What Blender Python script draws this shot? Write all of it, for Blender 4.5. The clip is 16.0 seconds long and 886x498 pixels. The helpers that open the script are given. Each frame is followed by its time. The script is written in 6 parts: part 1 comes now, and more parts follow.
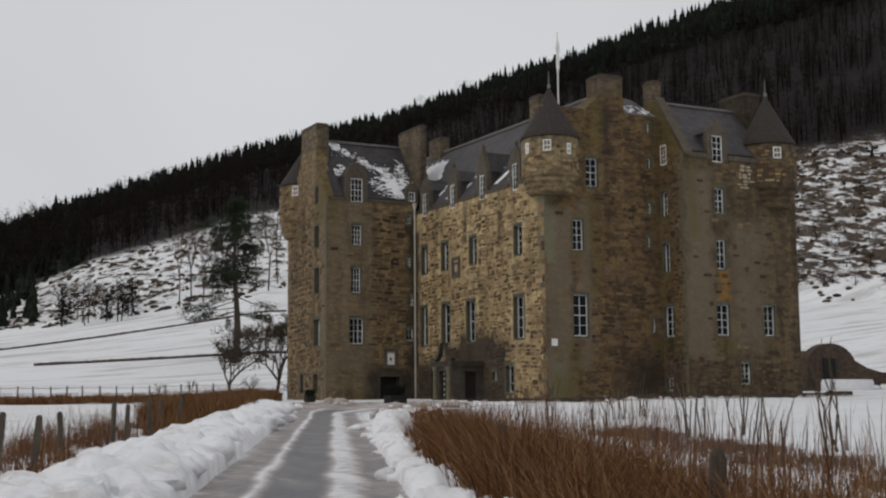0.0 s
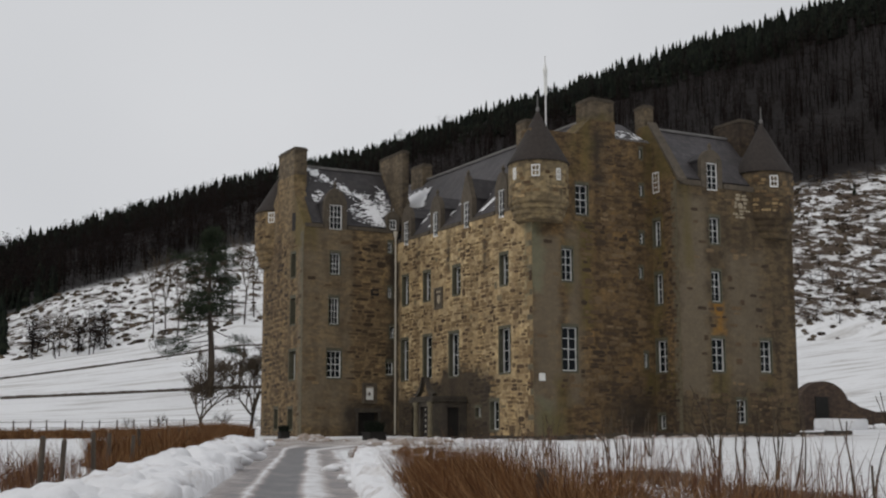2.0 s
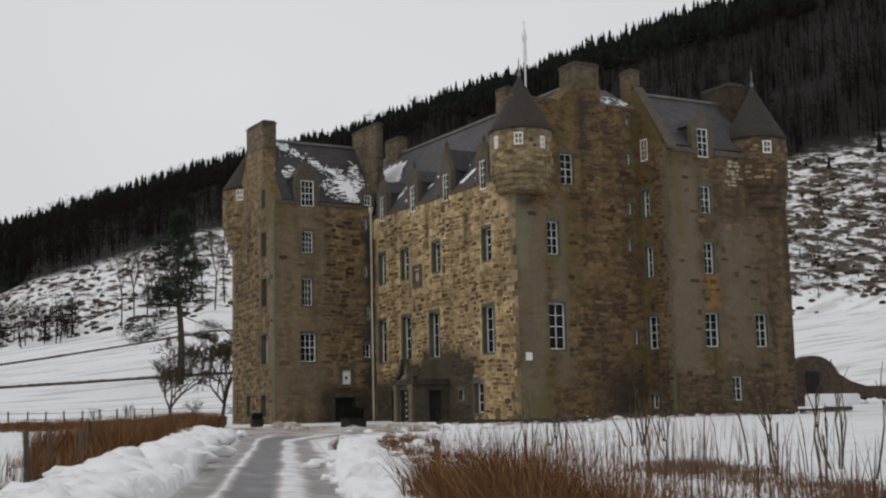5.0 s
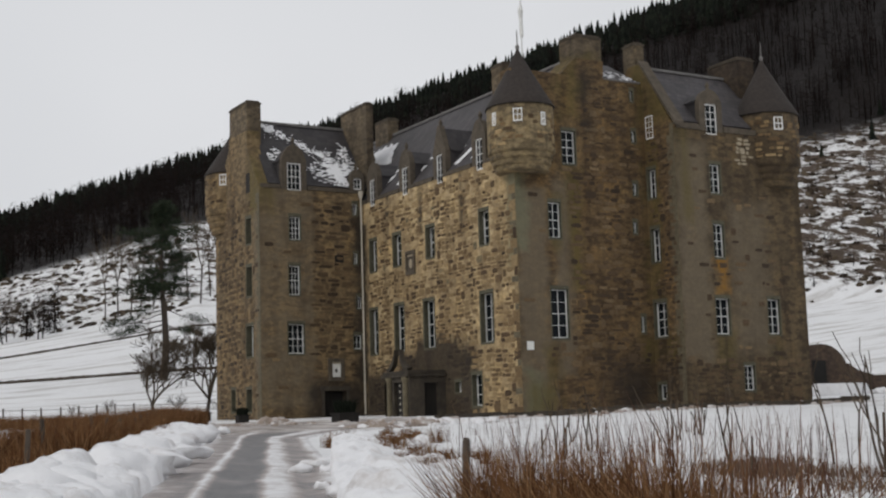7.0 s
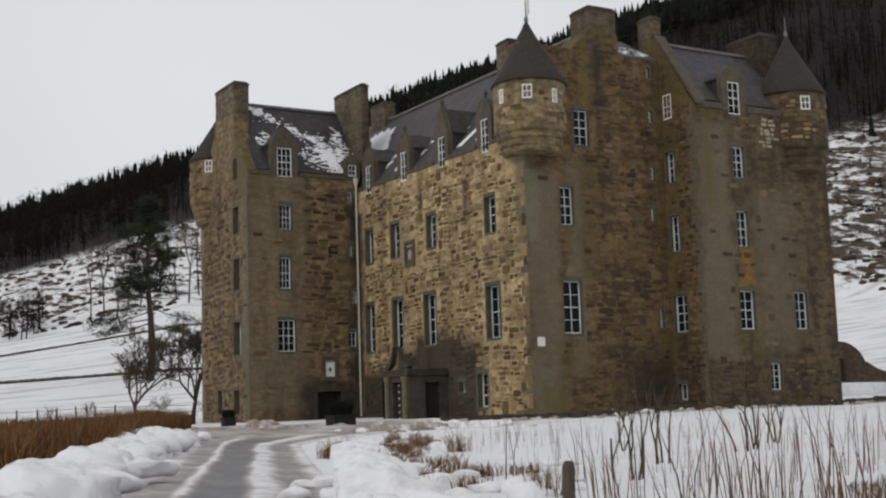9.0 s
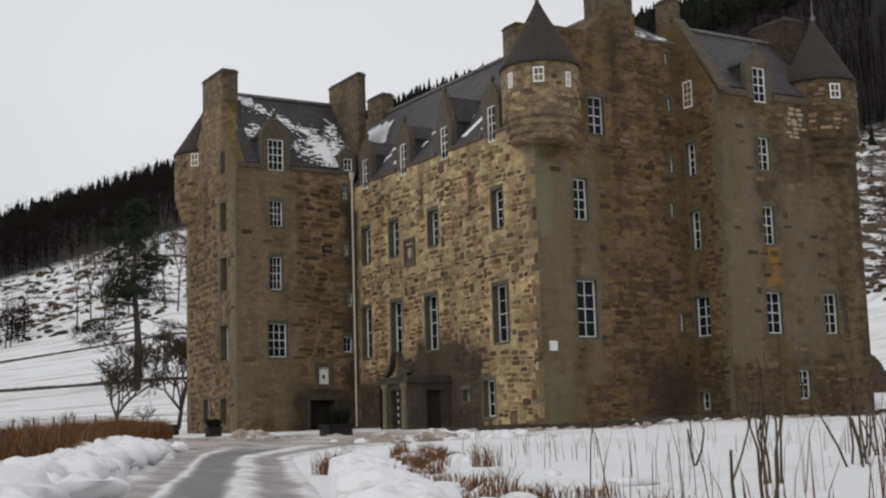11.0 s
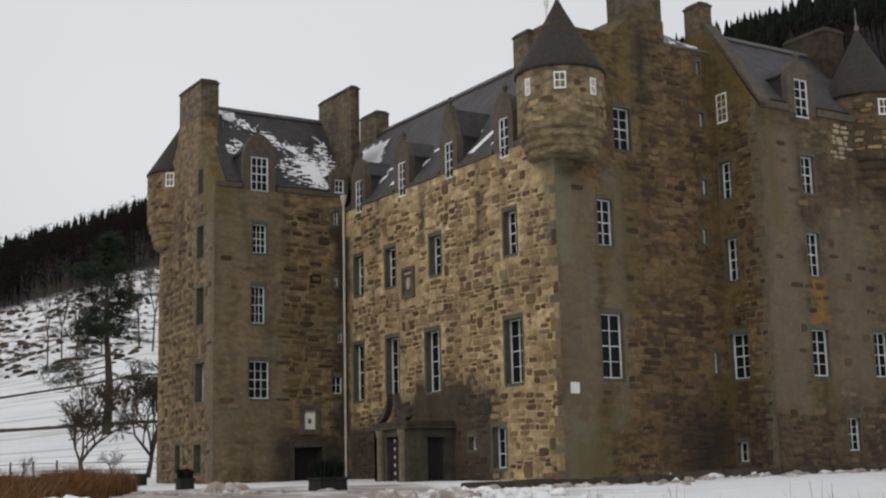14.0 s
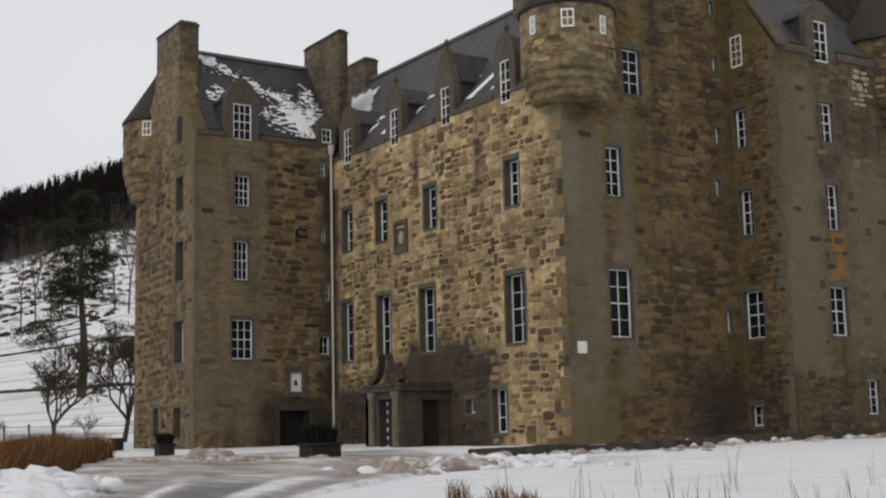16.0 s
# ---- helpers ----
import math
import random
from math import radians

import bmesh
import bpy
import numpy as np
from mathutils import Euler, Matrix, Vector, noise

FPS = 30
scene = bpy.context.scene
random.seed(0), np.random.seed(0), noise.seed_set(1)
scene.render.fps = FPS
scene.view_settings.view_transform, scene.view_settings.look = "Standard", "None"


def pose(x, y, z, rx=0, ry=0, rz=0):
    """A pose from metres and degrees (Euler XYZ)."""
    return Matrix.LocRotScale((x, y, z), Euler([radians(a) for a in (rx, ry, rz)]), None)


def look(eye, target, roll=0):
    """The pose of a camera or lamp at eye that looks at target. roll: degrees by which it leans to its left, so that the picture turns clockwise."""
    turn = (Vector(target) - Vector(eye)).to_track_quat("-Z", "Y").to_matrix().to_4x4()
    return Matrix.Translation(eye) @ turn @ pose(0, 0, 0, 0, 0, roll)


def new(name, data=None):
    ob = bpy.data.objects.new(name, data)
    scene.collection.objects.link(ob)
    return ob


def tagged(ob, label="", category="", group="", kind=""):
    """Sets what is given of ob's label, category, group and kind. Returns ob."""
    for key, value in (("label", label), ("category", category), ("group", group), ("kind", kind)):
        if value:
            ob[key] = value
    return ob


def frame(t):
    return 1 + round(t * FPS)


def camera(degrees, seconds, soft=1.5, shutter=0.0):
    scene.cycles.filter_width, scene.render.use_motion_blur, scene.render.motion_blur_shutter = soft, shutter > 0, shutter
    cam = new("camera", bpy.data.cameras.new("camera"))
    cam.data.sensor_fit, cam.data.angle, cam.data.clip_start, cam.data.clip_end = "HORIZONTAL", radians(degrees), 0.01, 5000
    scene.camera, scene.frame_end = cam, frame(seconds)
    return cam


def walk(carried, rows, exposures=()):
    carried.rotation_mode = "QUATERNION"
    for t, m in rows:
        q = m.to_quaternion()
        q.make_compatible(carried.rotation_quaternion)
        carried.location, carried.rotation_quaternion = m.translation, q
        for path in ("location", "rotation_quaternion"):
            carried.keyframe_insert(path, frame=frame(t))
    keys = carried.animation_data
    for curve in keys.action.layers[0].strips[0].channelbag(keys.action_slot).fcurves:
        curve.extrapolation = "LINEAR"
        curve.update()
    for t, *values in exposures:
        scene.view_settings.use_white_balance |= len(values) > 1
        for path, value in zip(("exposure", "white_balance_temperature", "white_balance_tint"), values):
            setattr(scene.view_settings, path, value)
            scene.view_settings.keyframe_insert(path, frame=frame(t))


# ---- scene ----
cam = camera(37.6, 16.0, soft=2.2)
PATH = [
    (0, (2.181, -0.559, 2.998), (3.106, 1.198, 3.238), -0.47),
    (0.5, (2.541, 0.243, 3.009), (3.470, 1.996, 3.265), -0.26),
    (1, (2.941, 1.121, 2.996), (3.874, 2.868, 3.275), 0.05),
    (1.5, (3.280, 1.859, 2.992), (4.220, 3.600, 3.284), 0.20),
    (2, (3.521, 2.463, 3.004), (4.472, 4.198, 3.300), -0.09),
    (2.5, (3.631, 2.760, 3.015), (4.591, 4.490, 3.307), -0.25),
    (3, (3.831, 3.297, 3.023), (4.800, 5.023, 3.313), -0.62),
    (3.5, (4.066, 3.840, 3.035), (5.040, 5.563, 3.321), -0.82),
    (4, (4.399, 4.595, 3.054), (5.380, 6.315, 3.335), -1.01),
    (4.5, (4.685, 5.289, 3.086), (5.671, 7.007, 3.362), -1.15),
    (5, (4.898, 5.799, 3.131), (5.889, 7.515, 3.400), -1.29),
    (7.5, (6.867, 10.246, 3.143), (7.879, 11.952, 3.402), -1.87),
    (8, (7.387, 11.403, 3.166), (8.402, 13.107, 3.426), -1.94),
    (8.5, (7.800, 12.339, 3.186), (8.817, 14.041, 3.446), -1.93),
    (9, (8.231, 13.344, 3.212), (9.252, 15.044, 3.473), -1.90),
    (11.5, (10.509, 18.229, 3.142), (11.544, 19.917, 3.429), -1.69),
    (12, (11.001, 19.221, 3.139), (12.038, 20.905, 3.435), -1.51),
    (12.5, (11.326, 20.118, 3.214), (12.368, 21.798, 3.518), -1.48),
    (13, (11.658, 21.039, 3.291), (12.705, 22.714, 3.603), -1.39),
    (13.5, (11.978, 21.926, 3.366), (13.029, 23.596, 3.691), -1.41),
    (14, (12.335, 22.914, 3.450), (13.389, 24.578, 3.796), -1.37),
    (14.5, (12.646, 23.765, 3.517), (13.704, 25.424, 3.878), -1.37),
    (15, (12.861, 24.359, 3.492), (13.926, 26.017, 3.835), -1.26),
    (15.5, (13.025, 25.045, 3.466), (14.102, 26.701, 3.781), -1.39),
    (16, (13.331, 25.787, 3.523), (14.419, 27.440, 3.814), -1.36),
]
walk(cam, [(t, look(eye, target, roll)) for t, eye, target, roll in PATH],
     [(0.0, -0.19), (3.5, -0.1), (7.5, 0.0), (11.5, 0.05), (12.5, 0.05), (14.5, 0.01), (15.5, 0.0), (16.0, 0.05)])

# ---- light ----
world = bpy.data.worlds.new("world")
scene.world = world
world.use_nodes = True
wn, wl = world.node_tree.nodes, world.node_tree.links
wn.clear()
w_out, w_bg = wn.new("ShaderNodeOutputWorld"), wn.new("ShaderNodeBackground")
w_sky, w_hsv, w_mix = wn.new("ShaderNodeTexSky"), wn.new("ShaderNodeHueSaturation"), wn.new("ShaderNodeMix")
w_co, w_noise, w_ramp = wn.new("ShaderNodeTexCoord"), wn.new("ShaderNodeTexNoise"), wn.new("ShaderNodeValToRGB")
w_sky.sky_type, w_sky.sun_disc = "NISHITA", False
w_sky.sun_elevation, w_sky.sun_rotation = radians(32), radians(-60)
w_sky.dust_density = 4.0
w_hsv.inputs["Saturation"].default_value = 0.12
w_hsv.inputs["Value"].default_value = 1.0
# closed cloud layer, nearly even grey
w_noise.inputs["Scale"].default_value = 2.2
w_noise.inputs["Detail"].default_value = 3.0
w_ramp.color_ramp.elements[0].position, w_ramp.color_ramp.elements[0].color = 0.3, (6.8, 6.95, 7.25, 1)
w_ramp.color_ramp.elements[1].position, w_ramp.color_ramp.elements[1].color = 0.75, (7.9, 8.0, 8.25, 1)
w_mix.data_type = "RGBA"
w_mix.inputs["Factor"].default_value = 0.9
wl.new(w_co.outputs["Generated"], w_noise.inputs["Vector"])
wl.new(w_noise.outputs["Fac"], w_ramp.inputs["Fac"])
wl.new(w_sky.outputs["Color"], w_hsv.inputs["Color"])
wl.new(w_hsv.outputs["Color"], w_mix.inputs[6])
wl.new(w_ramp.outputs["Color"], w_mix.inputs[7])
wl.new(w_mix.outputs[2], w_bg.inputs["Color"])
w_bg.inputs["Strength"].default_value = 0.1
wl.new(w_bg.outputs["Background"], w_out.inputs["Surface"])

sun = new("sun", bpy.data.lights.new("sun", "SUN"))
sun.data.energy, sun.data.angle, sun.data.color = 0.55, radians(35), (1.0, 0.95, 0.88)
sun.matrix_world = look((-60, 10, 60), (20, 50, 0))

# ---- materials ----
def node_material(name, rough=0.9):
    m = bpy.data.materials.new(name)
    m.use_nodes = True
    b = m.node_tree.nodes["Principled BSDF"]
    b.inputs["Roughness"].default_value = rough
    return m, m.node_tree.nodes, m.node_tree.links, b


def tex(n, l, kind, scale, co=None, **kw):
    t = n.new("ShaderNodeTex" + kind)
    t.inputs["Scale"].default_value = scale
    for k, v in kw.items():
        t.inputs[k].default_value = v
    if co is not None:
        l.new(co, t.inputs["Vector"])
    return t


def ramp(n, l, fac, stops):
    r = n.new("ShaderNodeValToRGB")
    e = r.color_ramp.elements
    while len(e) < len(stops):
        e.new(0.5)
    for q, (p, c) in zip(e, stops):
        q.position, q.color = p, (*c, 1) if len(c) == 3 else c
    l.new(fac, r.inputs["Fac"])
    return r.outputs["Color"]


def mix(n, l, fac, a, b, mode="MIX"):
    m = n.new("ShaderNodeMix")
    m.data_type, m.blend_type = "RGBA", mode
    for s, v in ((0, fac), (6, a), (7, b)):
        if isinstance(v, (int, float)):
            m.inputs[s].default_value = v
        elif isinstance(v, tuple):
            m.inputs[s].default_value = (*v, 1)
        else:
            l.new(v, m.inputs[s])
    return m.outputs[2]


def calc(n, l, op, a, b=0.0, clamp=False):
    m = n.new("ShaderNodeMath")
    m.operation, m.use_clamp = op, clamp
    for s, v in ((0, a), (1, b)):
        if isinstance(v, (int, float)):
            m.inputs[s].default_value = v
        else:
            l.new(v, m.inputs[s])
    return m.outputs[0]


def position(n, l, scale=(1, 1, 1)):
    g, mp = n.new("ShaderNodeNewGeometry"), n.new("ShaderNodeMapping")
    mp.inputs["Scale"].default_value = scale
    l.new(g.outputs["Position"], mp.inputs["Vector"])
    return mp.outputs["Vector"]


def bump(n, l, b, height, strength, distance):
    k = n.new("ShaderNodeBump")
    k.inputs["Strength"].default_value, k.inputs["Distance"].default_value = strength, distance
    l.new(height, k.inputs["Height"])
    l.new(k.outputs["Normal"], b.inputs["Normal"])


def patch(n, l, spots):
    """1 inside soft boxes of the world (x0, x1, y0, y1, z0, z1, soft), for moss, damp and dark strips that have a place
    of their own.
    """
    g, sep = n.new("ShaderNodeNewGeometry"), n.new("ShaderNodeSeparateXYZ")
    wob = tex(n, l, "Noise", 1.4, position(n, l), Detail=5.0)
    off = calc(n, l, "MULTIPLY", calc(n, l, "SUBTRACT", wob.outputs["Fac"], 0.5), 1.3)
    l.new(g.outputs["Position"], sep.inputs[0])
    total = None
    for *box, soft in spots:
        f = None
        for k in range(3):
            lo, hi = box[2 * k], box[2 * k + 1]
            d = calc(n, l, "SUBTRACT", (hi - lo) / 2, calc(n, l, "ABSOLUTE", calc(n, l, "SUBTRACT", sep.outputs[k], (lo + hi) / 2)))
            d = calc(n, l, "ADD", d, off)
            d = calc(n, l, "MULTIPLY_ADD", d, 1 / soft, True)
            f = d if f is None else calc(n, l, "MINIMUM", f, d)
        total = f if total is None else calc(n, l, "MAXIMUM", total, f)
    return total


def wall_material(name, low, high, seam, moss=(), damp=(), harl=(), lichen=(), algae=()):
    """Rubble wall skin: mortar and harling with grain, large stains, streaks that run down, moss, damp patches and dark
    strips.
    """
    m, n, l, b = node_material(name, 0.95)
    big = tex(n, l, "Noise", 0.35, position(n, l), Detail=6.0, Roughness=0.65)
    fine = tex(n, l, "Noise", 5.0, position(n, l), Detail=8.0, Roughness=0.7)
    streak = tex(n, l, "Noise", 1.6, position(n, l, (1, 1, 0.12)), Detail=5.0)
    course = tex(n, l, "Noise", 2.4, position(n, l, (0.8, 0.8, 1.7)), Detail=5.0, Roughness=0.62)
    blot = tex(n, l, "Noise", 0.9, position(n, l, (1, 1, 0.6)), Detail=6.0, Roughness=0.7)
    c = mix(n, l, ramp(n, l, big.outputs["Fac"], [(0.3, (0, 0, 0)), (0.7, (1, 1, 1))]), low, high)
    c = mix(n, l, 0.8, c, ramp(n, l, blot.outputs["Fac"], [(0.28, (0.5, 0.46, 0.42)), (0.5, (1, 1, 1)), (0.72, (1.35, 1.22, 0.95))]), "MULTIPLY")
    c = mix(n, l, ramp(n, l, course.outputs["Fac"], [(0.42, (0, 0, 0)), (0.6, (1, 1, 1))]), c, seam)
    c = mix(n, l, 0.75, c, ramp(n, l, streak.outputs["Fac"], [(0.32, (0.42, 0.38, 0.33)), (0.5, (0.95, 0.94, 0.9)), (0.7, (1.15, 1.12, 1.0))]), "MULTIPLY")
    c = mix(n, l, 0.7, c, ramp(n, l, fine.outputs["Fac"], [(0.3, (0.45, 0.43, 0.41)), (0.65, (1.15, 1.12, 1.05))]), "MULTIPLY")
    if harl:
        rub = mix(n, l, fine.outputs["Fac"], (0.105, 0.083, 0.055), (0.185, 0.148, 0.098))
        c = mix(n, l, calc(n, l, "MULTIPLY", patch(n, l, harl), 0.74), c, rub)
    if algae:
        c = mix(n, l, calc(n, l, "MULTIPLY", patch(n, l, algae), 0.42), c, mix(n, l, fine.outputs["Fac"], (0.1, 0.12, 0.075), (0.22, 0.24, 0.15)))
    if lichen:
        c = mix(n, l, calc(n, l, "MULTIPLY", patch(n, l, lichen), 0.9), c, (0.235, 0.115, 0.016))
    # damp patches, and the dark corner strips listed with them
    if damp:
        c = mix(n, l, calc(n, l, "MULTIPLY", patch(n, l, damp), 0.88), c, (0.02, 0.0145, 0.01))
    if moss:
        c = mix(n, l, calc(n, l, "MULTIPLY", patch(n, l, moss), ramp(n, l, streak.outputs["Fac"], [(0.3, (0.1, 0.1, 0.1)), (0.6, (0.7, 0.7, 0.7))])), c, (0.09, 0.07, 0.016))
    l.new(c, b.inputs["Base Color"])
    h = calc(n, l, "ADD", fine.outputs["Fac"], calc(n, l, "MULTIPLY", course.outputs["Fac"], 1.5))
    bump(n, l, b, h, 0.55, 0.06)
    return m


def stone_material(name, stops, island, damp=()):
    m, n, l, b = node_material(name, 0.92)
    if island:
        r = n.new("ShaderNodeNewGeometry").outputs["Random Per Island"]
    else:
        r = n.new("ShaderNodeObjectInfo").outputs["Random"]
    c = ramp(n, l, r, stops)
    fine = tex(n, l, "Noise", 7.0, position(n, l), Detail=7.0, Roughness=0.7)
    big = tex(n, l, "Noise", 0.5, position(n, l), Detail=4.0)
    c = mix(n, l, 0.75, c, ramp(n, l, fine.outputs["Fac"], [(0.3, (0.45, 0.44, 0.42)), (0.7, (1.25, 1.2, 1.1))]), "MULTIPLY")
    c = mix(n, l, 0.6, c, ramp(n, l, big.outputs["Fac"], [(0.3, (0.6, 0.58, 0.55)), (0.7, (1.1, 1.05, 1))]), "MULTIPLY")
    if damp:
        c = mix(n, l, calc(n, l, "MULTIPLY", patch(n, l, damp), 0.86), c, (0.02, 0.0145, 0.01))
    l.new(c, b.inputs["Base Color"])
    bump(n, l, b, fine.outputs["Fac"], 0.5, 0.04)
    return m


def plain(name, low, high, scale=3.0, rough=0.85, stretch=(1, 1, 1), relief=0.3, depth=0.02):
    m, n, l, b = node_material(name, rough)
    t = tex(n, l, "Noise", scale, position(n, l, stretch), Detail=7.0, Roughness=0.65)
    t2 = tex(n, l, "Noise", scale * 0.13, position(n, l), Detail=3.0)
    c = mix(n, l, ramp(n, l, t.outputs["Fac"], [(0.3, (0, 0, 0)), (0.7, (1, 1, 1))]), low, high)
    c = mix(n, l, 0.5, c, ramp(n, l, t2.outputs["Fac"], [(0.3, (0.65, 0.65, 0.65)), (0.7, (1.1, 1.1, 1.1))]), "MULTIPLY")
    l.new(c, b.inputs["Base Color"])
    bump(n, l, b, t.outputs["Fac"], relief, depth)
    return m


def leafy(name, stops, rough=0.9):
    """Plant parts: each island a shade of its own."""
    m, n, l, b = node_material(name, rough)
    c = ramp(n, l, n.new("ShaderNodeNewGeometry").outputs["Random Per Island"], stops)
    l.new(c, b.inputs["Base Color"])
    b.inputs["Specular IOR Level"].default_value = 0.12
    return m


def snow_ground_material():
    """Snow over pasture; rough hillside with heather and brash showing through; wood floor."""
    m, n, l, b = node_material("snowy_ground", 0.8)
    co = position(n, l)
    fine, mid = tex(n, l, "Noise", 0.55, co, Detail=8.0, Roughness=0.7), tex(n, l, "Noise", 0.06, co, Detail=5.0)
    tuft = tex(n, l, "Noise", 0.42, position(n, l, (1, 0.5, 1.0)), Detail=8.0, Roughness=0.72)
    line = tex(n, l, "Noise", 0.5, position(n, l, (0.16, 1.0, 0.3)), Detail=6.0, Roughness=0.6)
    rough, wood, field = [n.new("ShaderNodeAttribute") for _ in range(3)]
    rough.attribute_name, wood.attribute_name, field.attribute_name = "rough", "wood", "field"
    snow = mix(n, l, mid.outputs["Fac"], (0.74, 0.745, 0.76), (0.84, 0.845, 0.85))
    grass = mix(n, l, fine.outputs["Fac"], (0.10, 0.075, 0.045), (0.22, 0.17, 0.11))
    heath = mix(n, l, fine.outputs["Fac"], (0.018, 0.013, 0.009), (0.11, 0.075, 0.05))
    bare = calc(n, l, "MULTIPLY", ramp(n, l, line.outputs["Fac"], [(0.5, (0, 0, 0)), (0.66, (1, 1, 1))]), calc(n, l, "MULTIPLY", field.outputs["Fac"], 0.75))
    c = mix(n, l, bare, snow, grass)
    f2 = calc(n, l, "MULTIPLY", ramp(n, l, calc(n, l, "ADD", tuft.outputs["Fac"], calc(n, l, "MULTIPLY", calc(n, l, "SUBTRACT", rough.outputs["Fac"], 1.0), 0.2)), [(0.47, (0, 0, 0)), (0.53, (1, 1, 1))]), ramp(n, l, rough.outputs["Fac"], [(0.05, (0, 0, 0)), (0.3, (1, 1, 1))]))
    c = mix(n, l, f2, c, heath)
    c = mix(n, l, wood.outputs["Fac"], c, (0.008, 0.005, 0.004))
    crumb, run = tex(n, l, "Noise", 2.2, co, Detail=8.0, Roughness=0.75), tex(n, l, "Noise", 0.8, position(n, l, (0.5, 1.0, 1)), Detail=7.0, Roughness=0.65)
    churn = calc(n, l, "MULTIPLY", patch(n, l, [(21.0, 33.0, 47.0, 64.0, 2.0, 4.5, 2.5), (31.0, 56.0, 52.3, 56.0, 2.0, 4.5, 0.8)]), ramp(n, l, run.outputs["Fac"], [(0.38, (0, 0, 0)), (0.56, (0.95, 0.95, 0.95))]))
    c = mix(n, l, churn, c, mix(n, l, crumb.outputs["Fac"], (0.2, 0.165, 0.14), (0.46, 0.41, 0.38)))
    c = mix(n, l, 0.8, c, ramp(n, l, crumb.outputs["Fac"], [(0.3, (0.86, 0.85, 0.85)), (0.6, (1, 1, 1))]), "MULTIPLY")
    l.new(c, b.inputs["Base Color"])
    bump(n, l, b, calc(n, l, "ADD", calc(n, l, "ADD", fine.outputs["Fac"], f2), calc(n, l, "MULTIPLY", crumb.outputs["Fac"], 0.5)), 0.6, 0.17)
    b.inputs["Specular IOR Level"].default_value = 0.25
    return m


def snow_material(name="snow", dirt=0.25, start=0.5):
    m, n, l, b = node_material(name, 0.75)
    co = position(n, l)
    a, d = tex(n, l, "Noise", 2.6, co, Detail=8.0, Roughness=0.65), tex(n, l, "Noise", 1.7, co, Detail=8.0, Roughness=0.7)
    c = mix(n, l, a.outputs["Fac"], (0.70, 0.70, 0.72), (0.86, 0.86, 0.87))
    c = mix(n, l, calc(n, l, "MULTIPLY", ramp(n, l, d.outputs["Fac"], [(start, (0, 0, 0)), (start + 0.2, (1, 1, 1))]), dirt), c, (0.27, 0.21, 0.165))
    l.new(c, b.inputs["Base Color"])
    bump(n, l, b, a.outputs["Fac"], 0.6, 0.08)
    return m


def road_material():
    """Wet tarmac under slush: two bare wheel tracks, snow and brown slush between and beside them."""
    m, n, l, b = node_material("slushy_road", 0.5)
    uv, sep = n.new("ShaderNodeUVMap"), n.new("ShaderNodeSeparateXYZ")
    l.new(uv.outputs["UV"], sep.inputs[0])
    co = position(n, l)
    wob = tex(n, l, "Noise", 0.35, co, Detail=4.0)
    fine = tex(n, l, "Noise", 5.0, co, Detail=7.0, Roughness=0.7)
    long_ = tex(n, l, "Noise", 1.2, position(n, l, (2.2, 0.5, 1)), Detail=6.0)
    across = calc(n, l, "ADD", sep.outputs["X"], calc(n, l, "MULTIPLY", calc(n, l, "SUBTRACT", wob.outputs["Fac"], 0.5), 0.12))
    k = ramp(n, l, across, [(0.0, (0.9, 0.9, 0.9)), (0.11, (0.75, 0.75, 0.75)), (0.17, (0.5, 0.5, 0.5)), (0.29, (0.42, 0.42, 0.42)), (0.335, (0.95, 0.95, 0.95)), (0.39, (0.18, 0.18, 0.18)), (0.57, (0.14, 0.14, 0.14)), (0.63, (0.9, 0.9, 0.9)), (0.7, (0.85, 0.85, 0.85)), (0.77, (0.4, 0.4, 0.4)), (0.86, (0.42, 0.42, 0.42)), (0.92, (0.85, 0.85, 0.85)), (1.0, (0.95, 0.95, 0.95))])
    k = calc(n, l, "ADD", k, calc(n, l, "MULTIPLY", calc(n, l, "SUBTRACT", fine.outputs["Fac"], 0.5), 1.1))
    k = calc(n, l, "ADD", k, calc(n, l, "MULTIPLY", calc(n, l, "SUBTRACT", long_.outputs["Fac"], 0.5), 0.9), True)
    c = ramp(n, l, k, [(0.0, (0.085, 0.085, 0.09)), (0.3, (0.19, 0.18, 0.18)), (0.55, (0.34, 0.30, 0.285)), (0.95, (0.70, 0.70, 0.71))])
    run = tex(n, l, "Noise", 0.7, position(n, l, (1.3, 0.45, 1)), Detail=8.0, Roughness=0.68)
    churn = ramp(n, l, run.outputs["Fac"], [(0.36, (0.13, 0.115, 0.105)), (0.48, (0.3, 0.26, 0.235)), (0.56, (0.46, 0.42, 0.395)), (0.66, (0.7, 0.69, 0.69))])
    c = mix(n, l, calc(n, l, "MULTIPLY", patch(n, l, [(20.0, 33.5, 46.0, 66.0, 1.5, 4.5, 3.0)]), 0.85), c, churn)
    l.new(c, b.inputs["Base Color"])
    l.new(calc(n, l, "MULTIPLY_ADD", k, 0.4, False), b.inputs["Roughness"])
    bump(n, l, b, k, 0.5, 0.05)
    return m


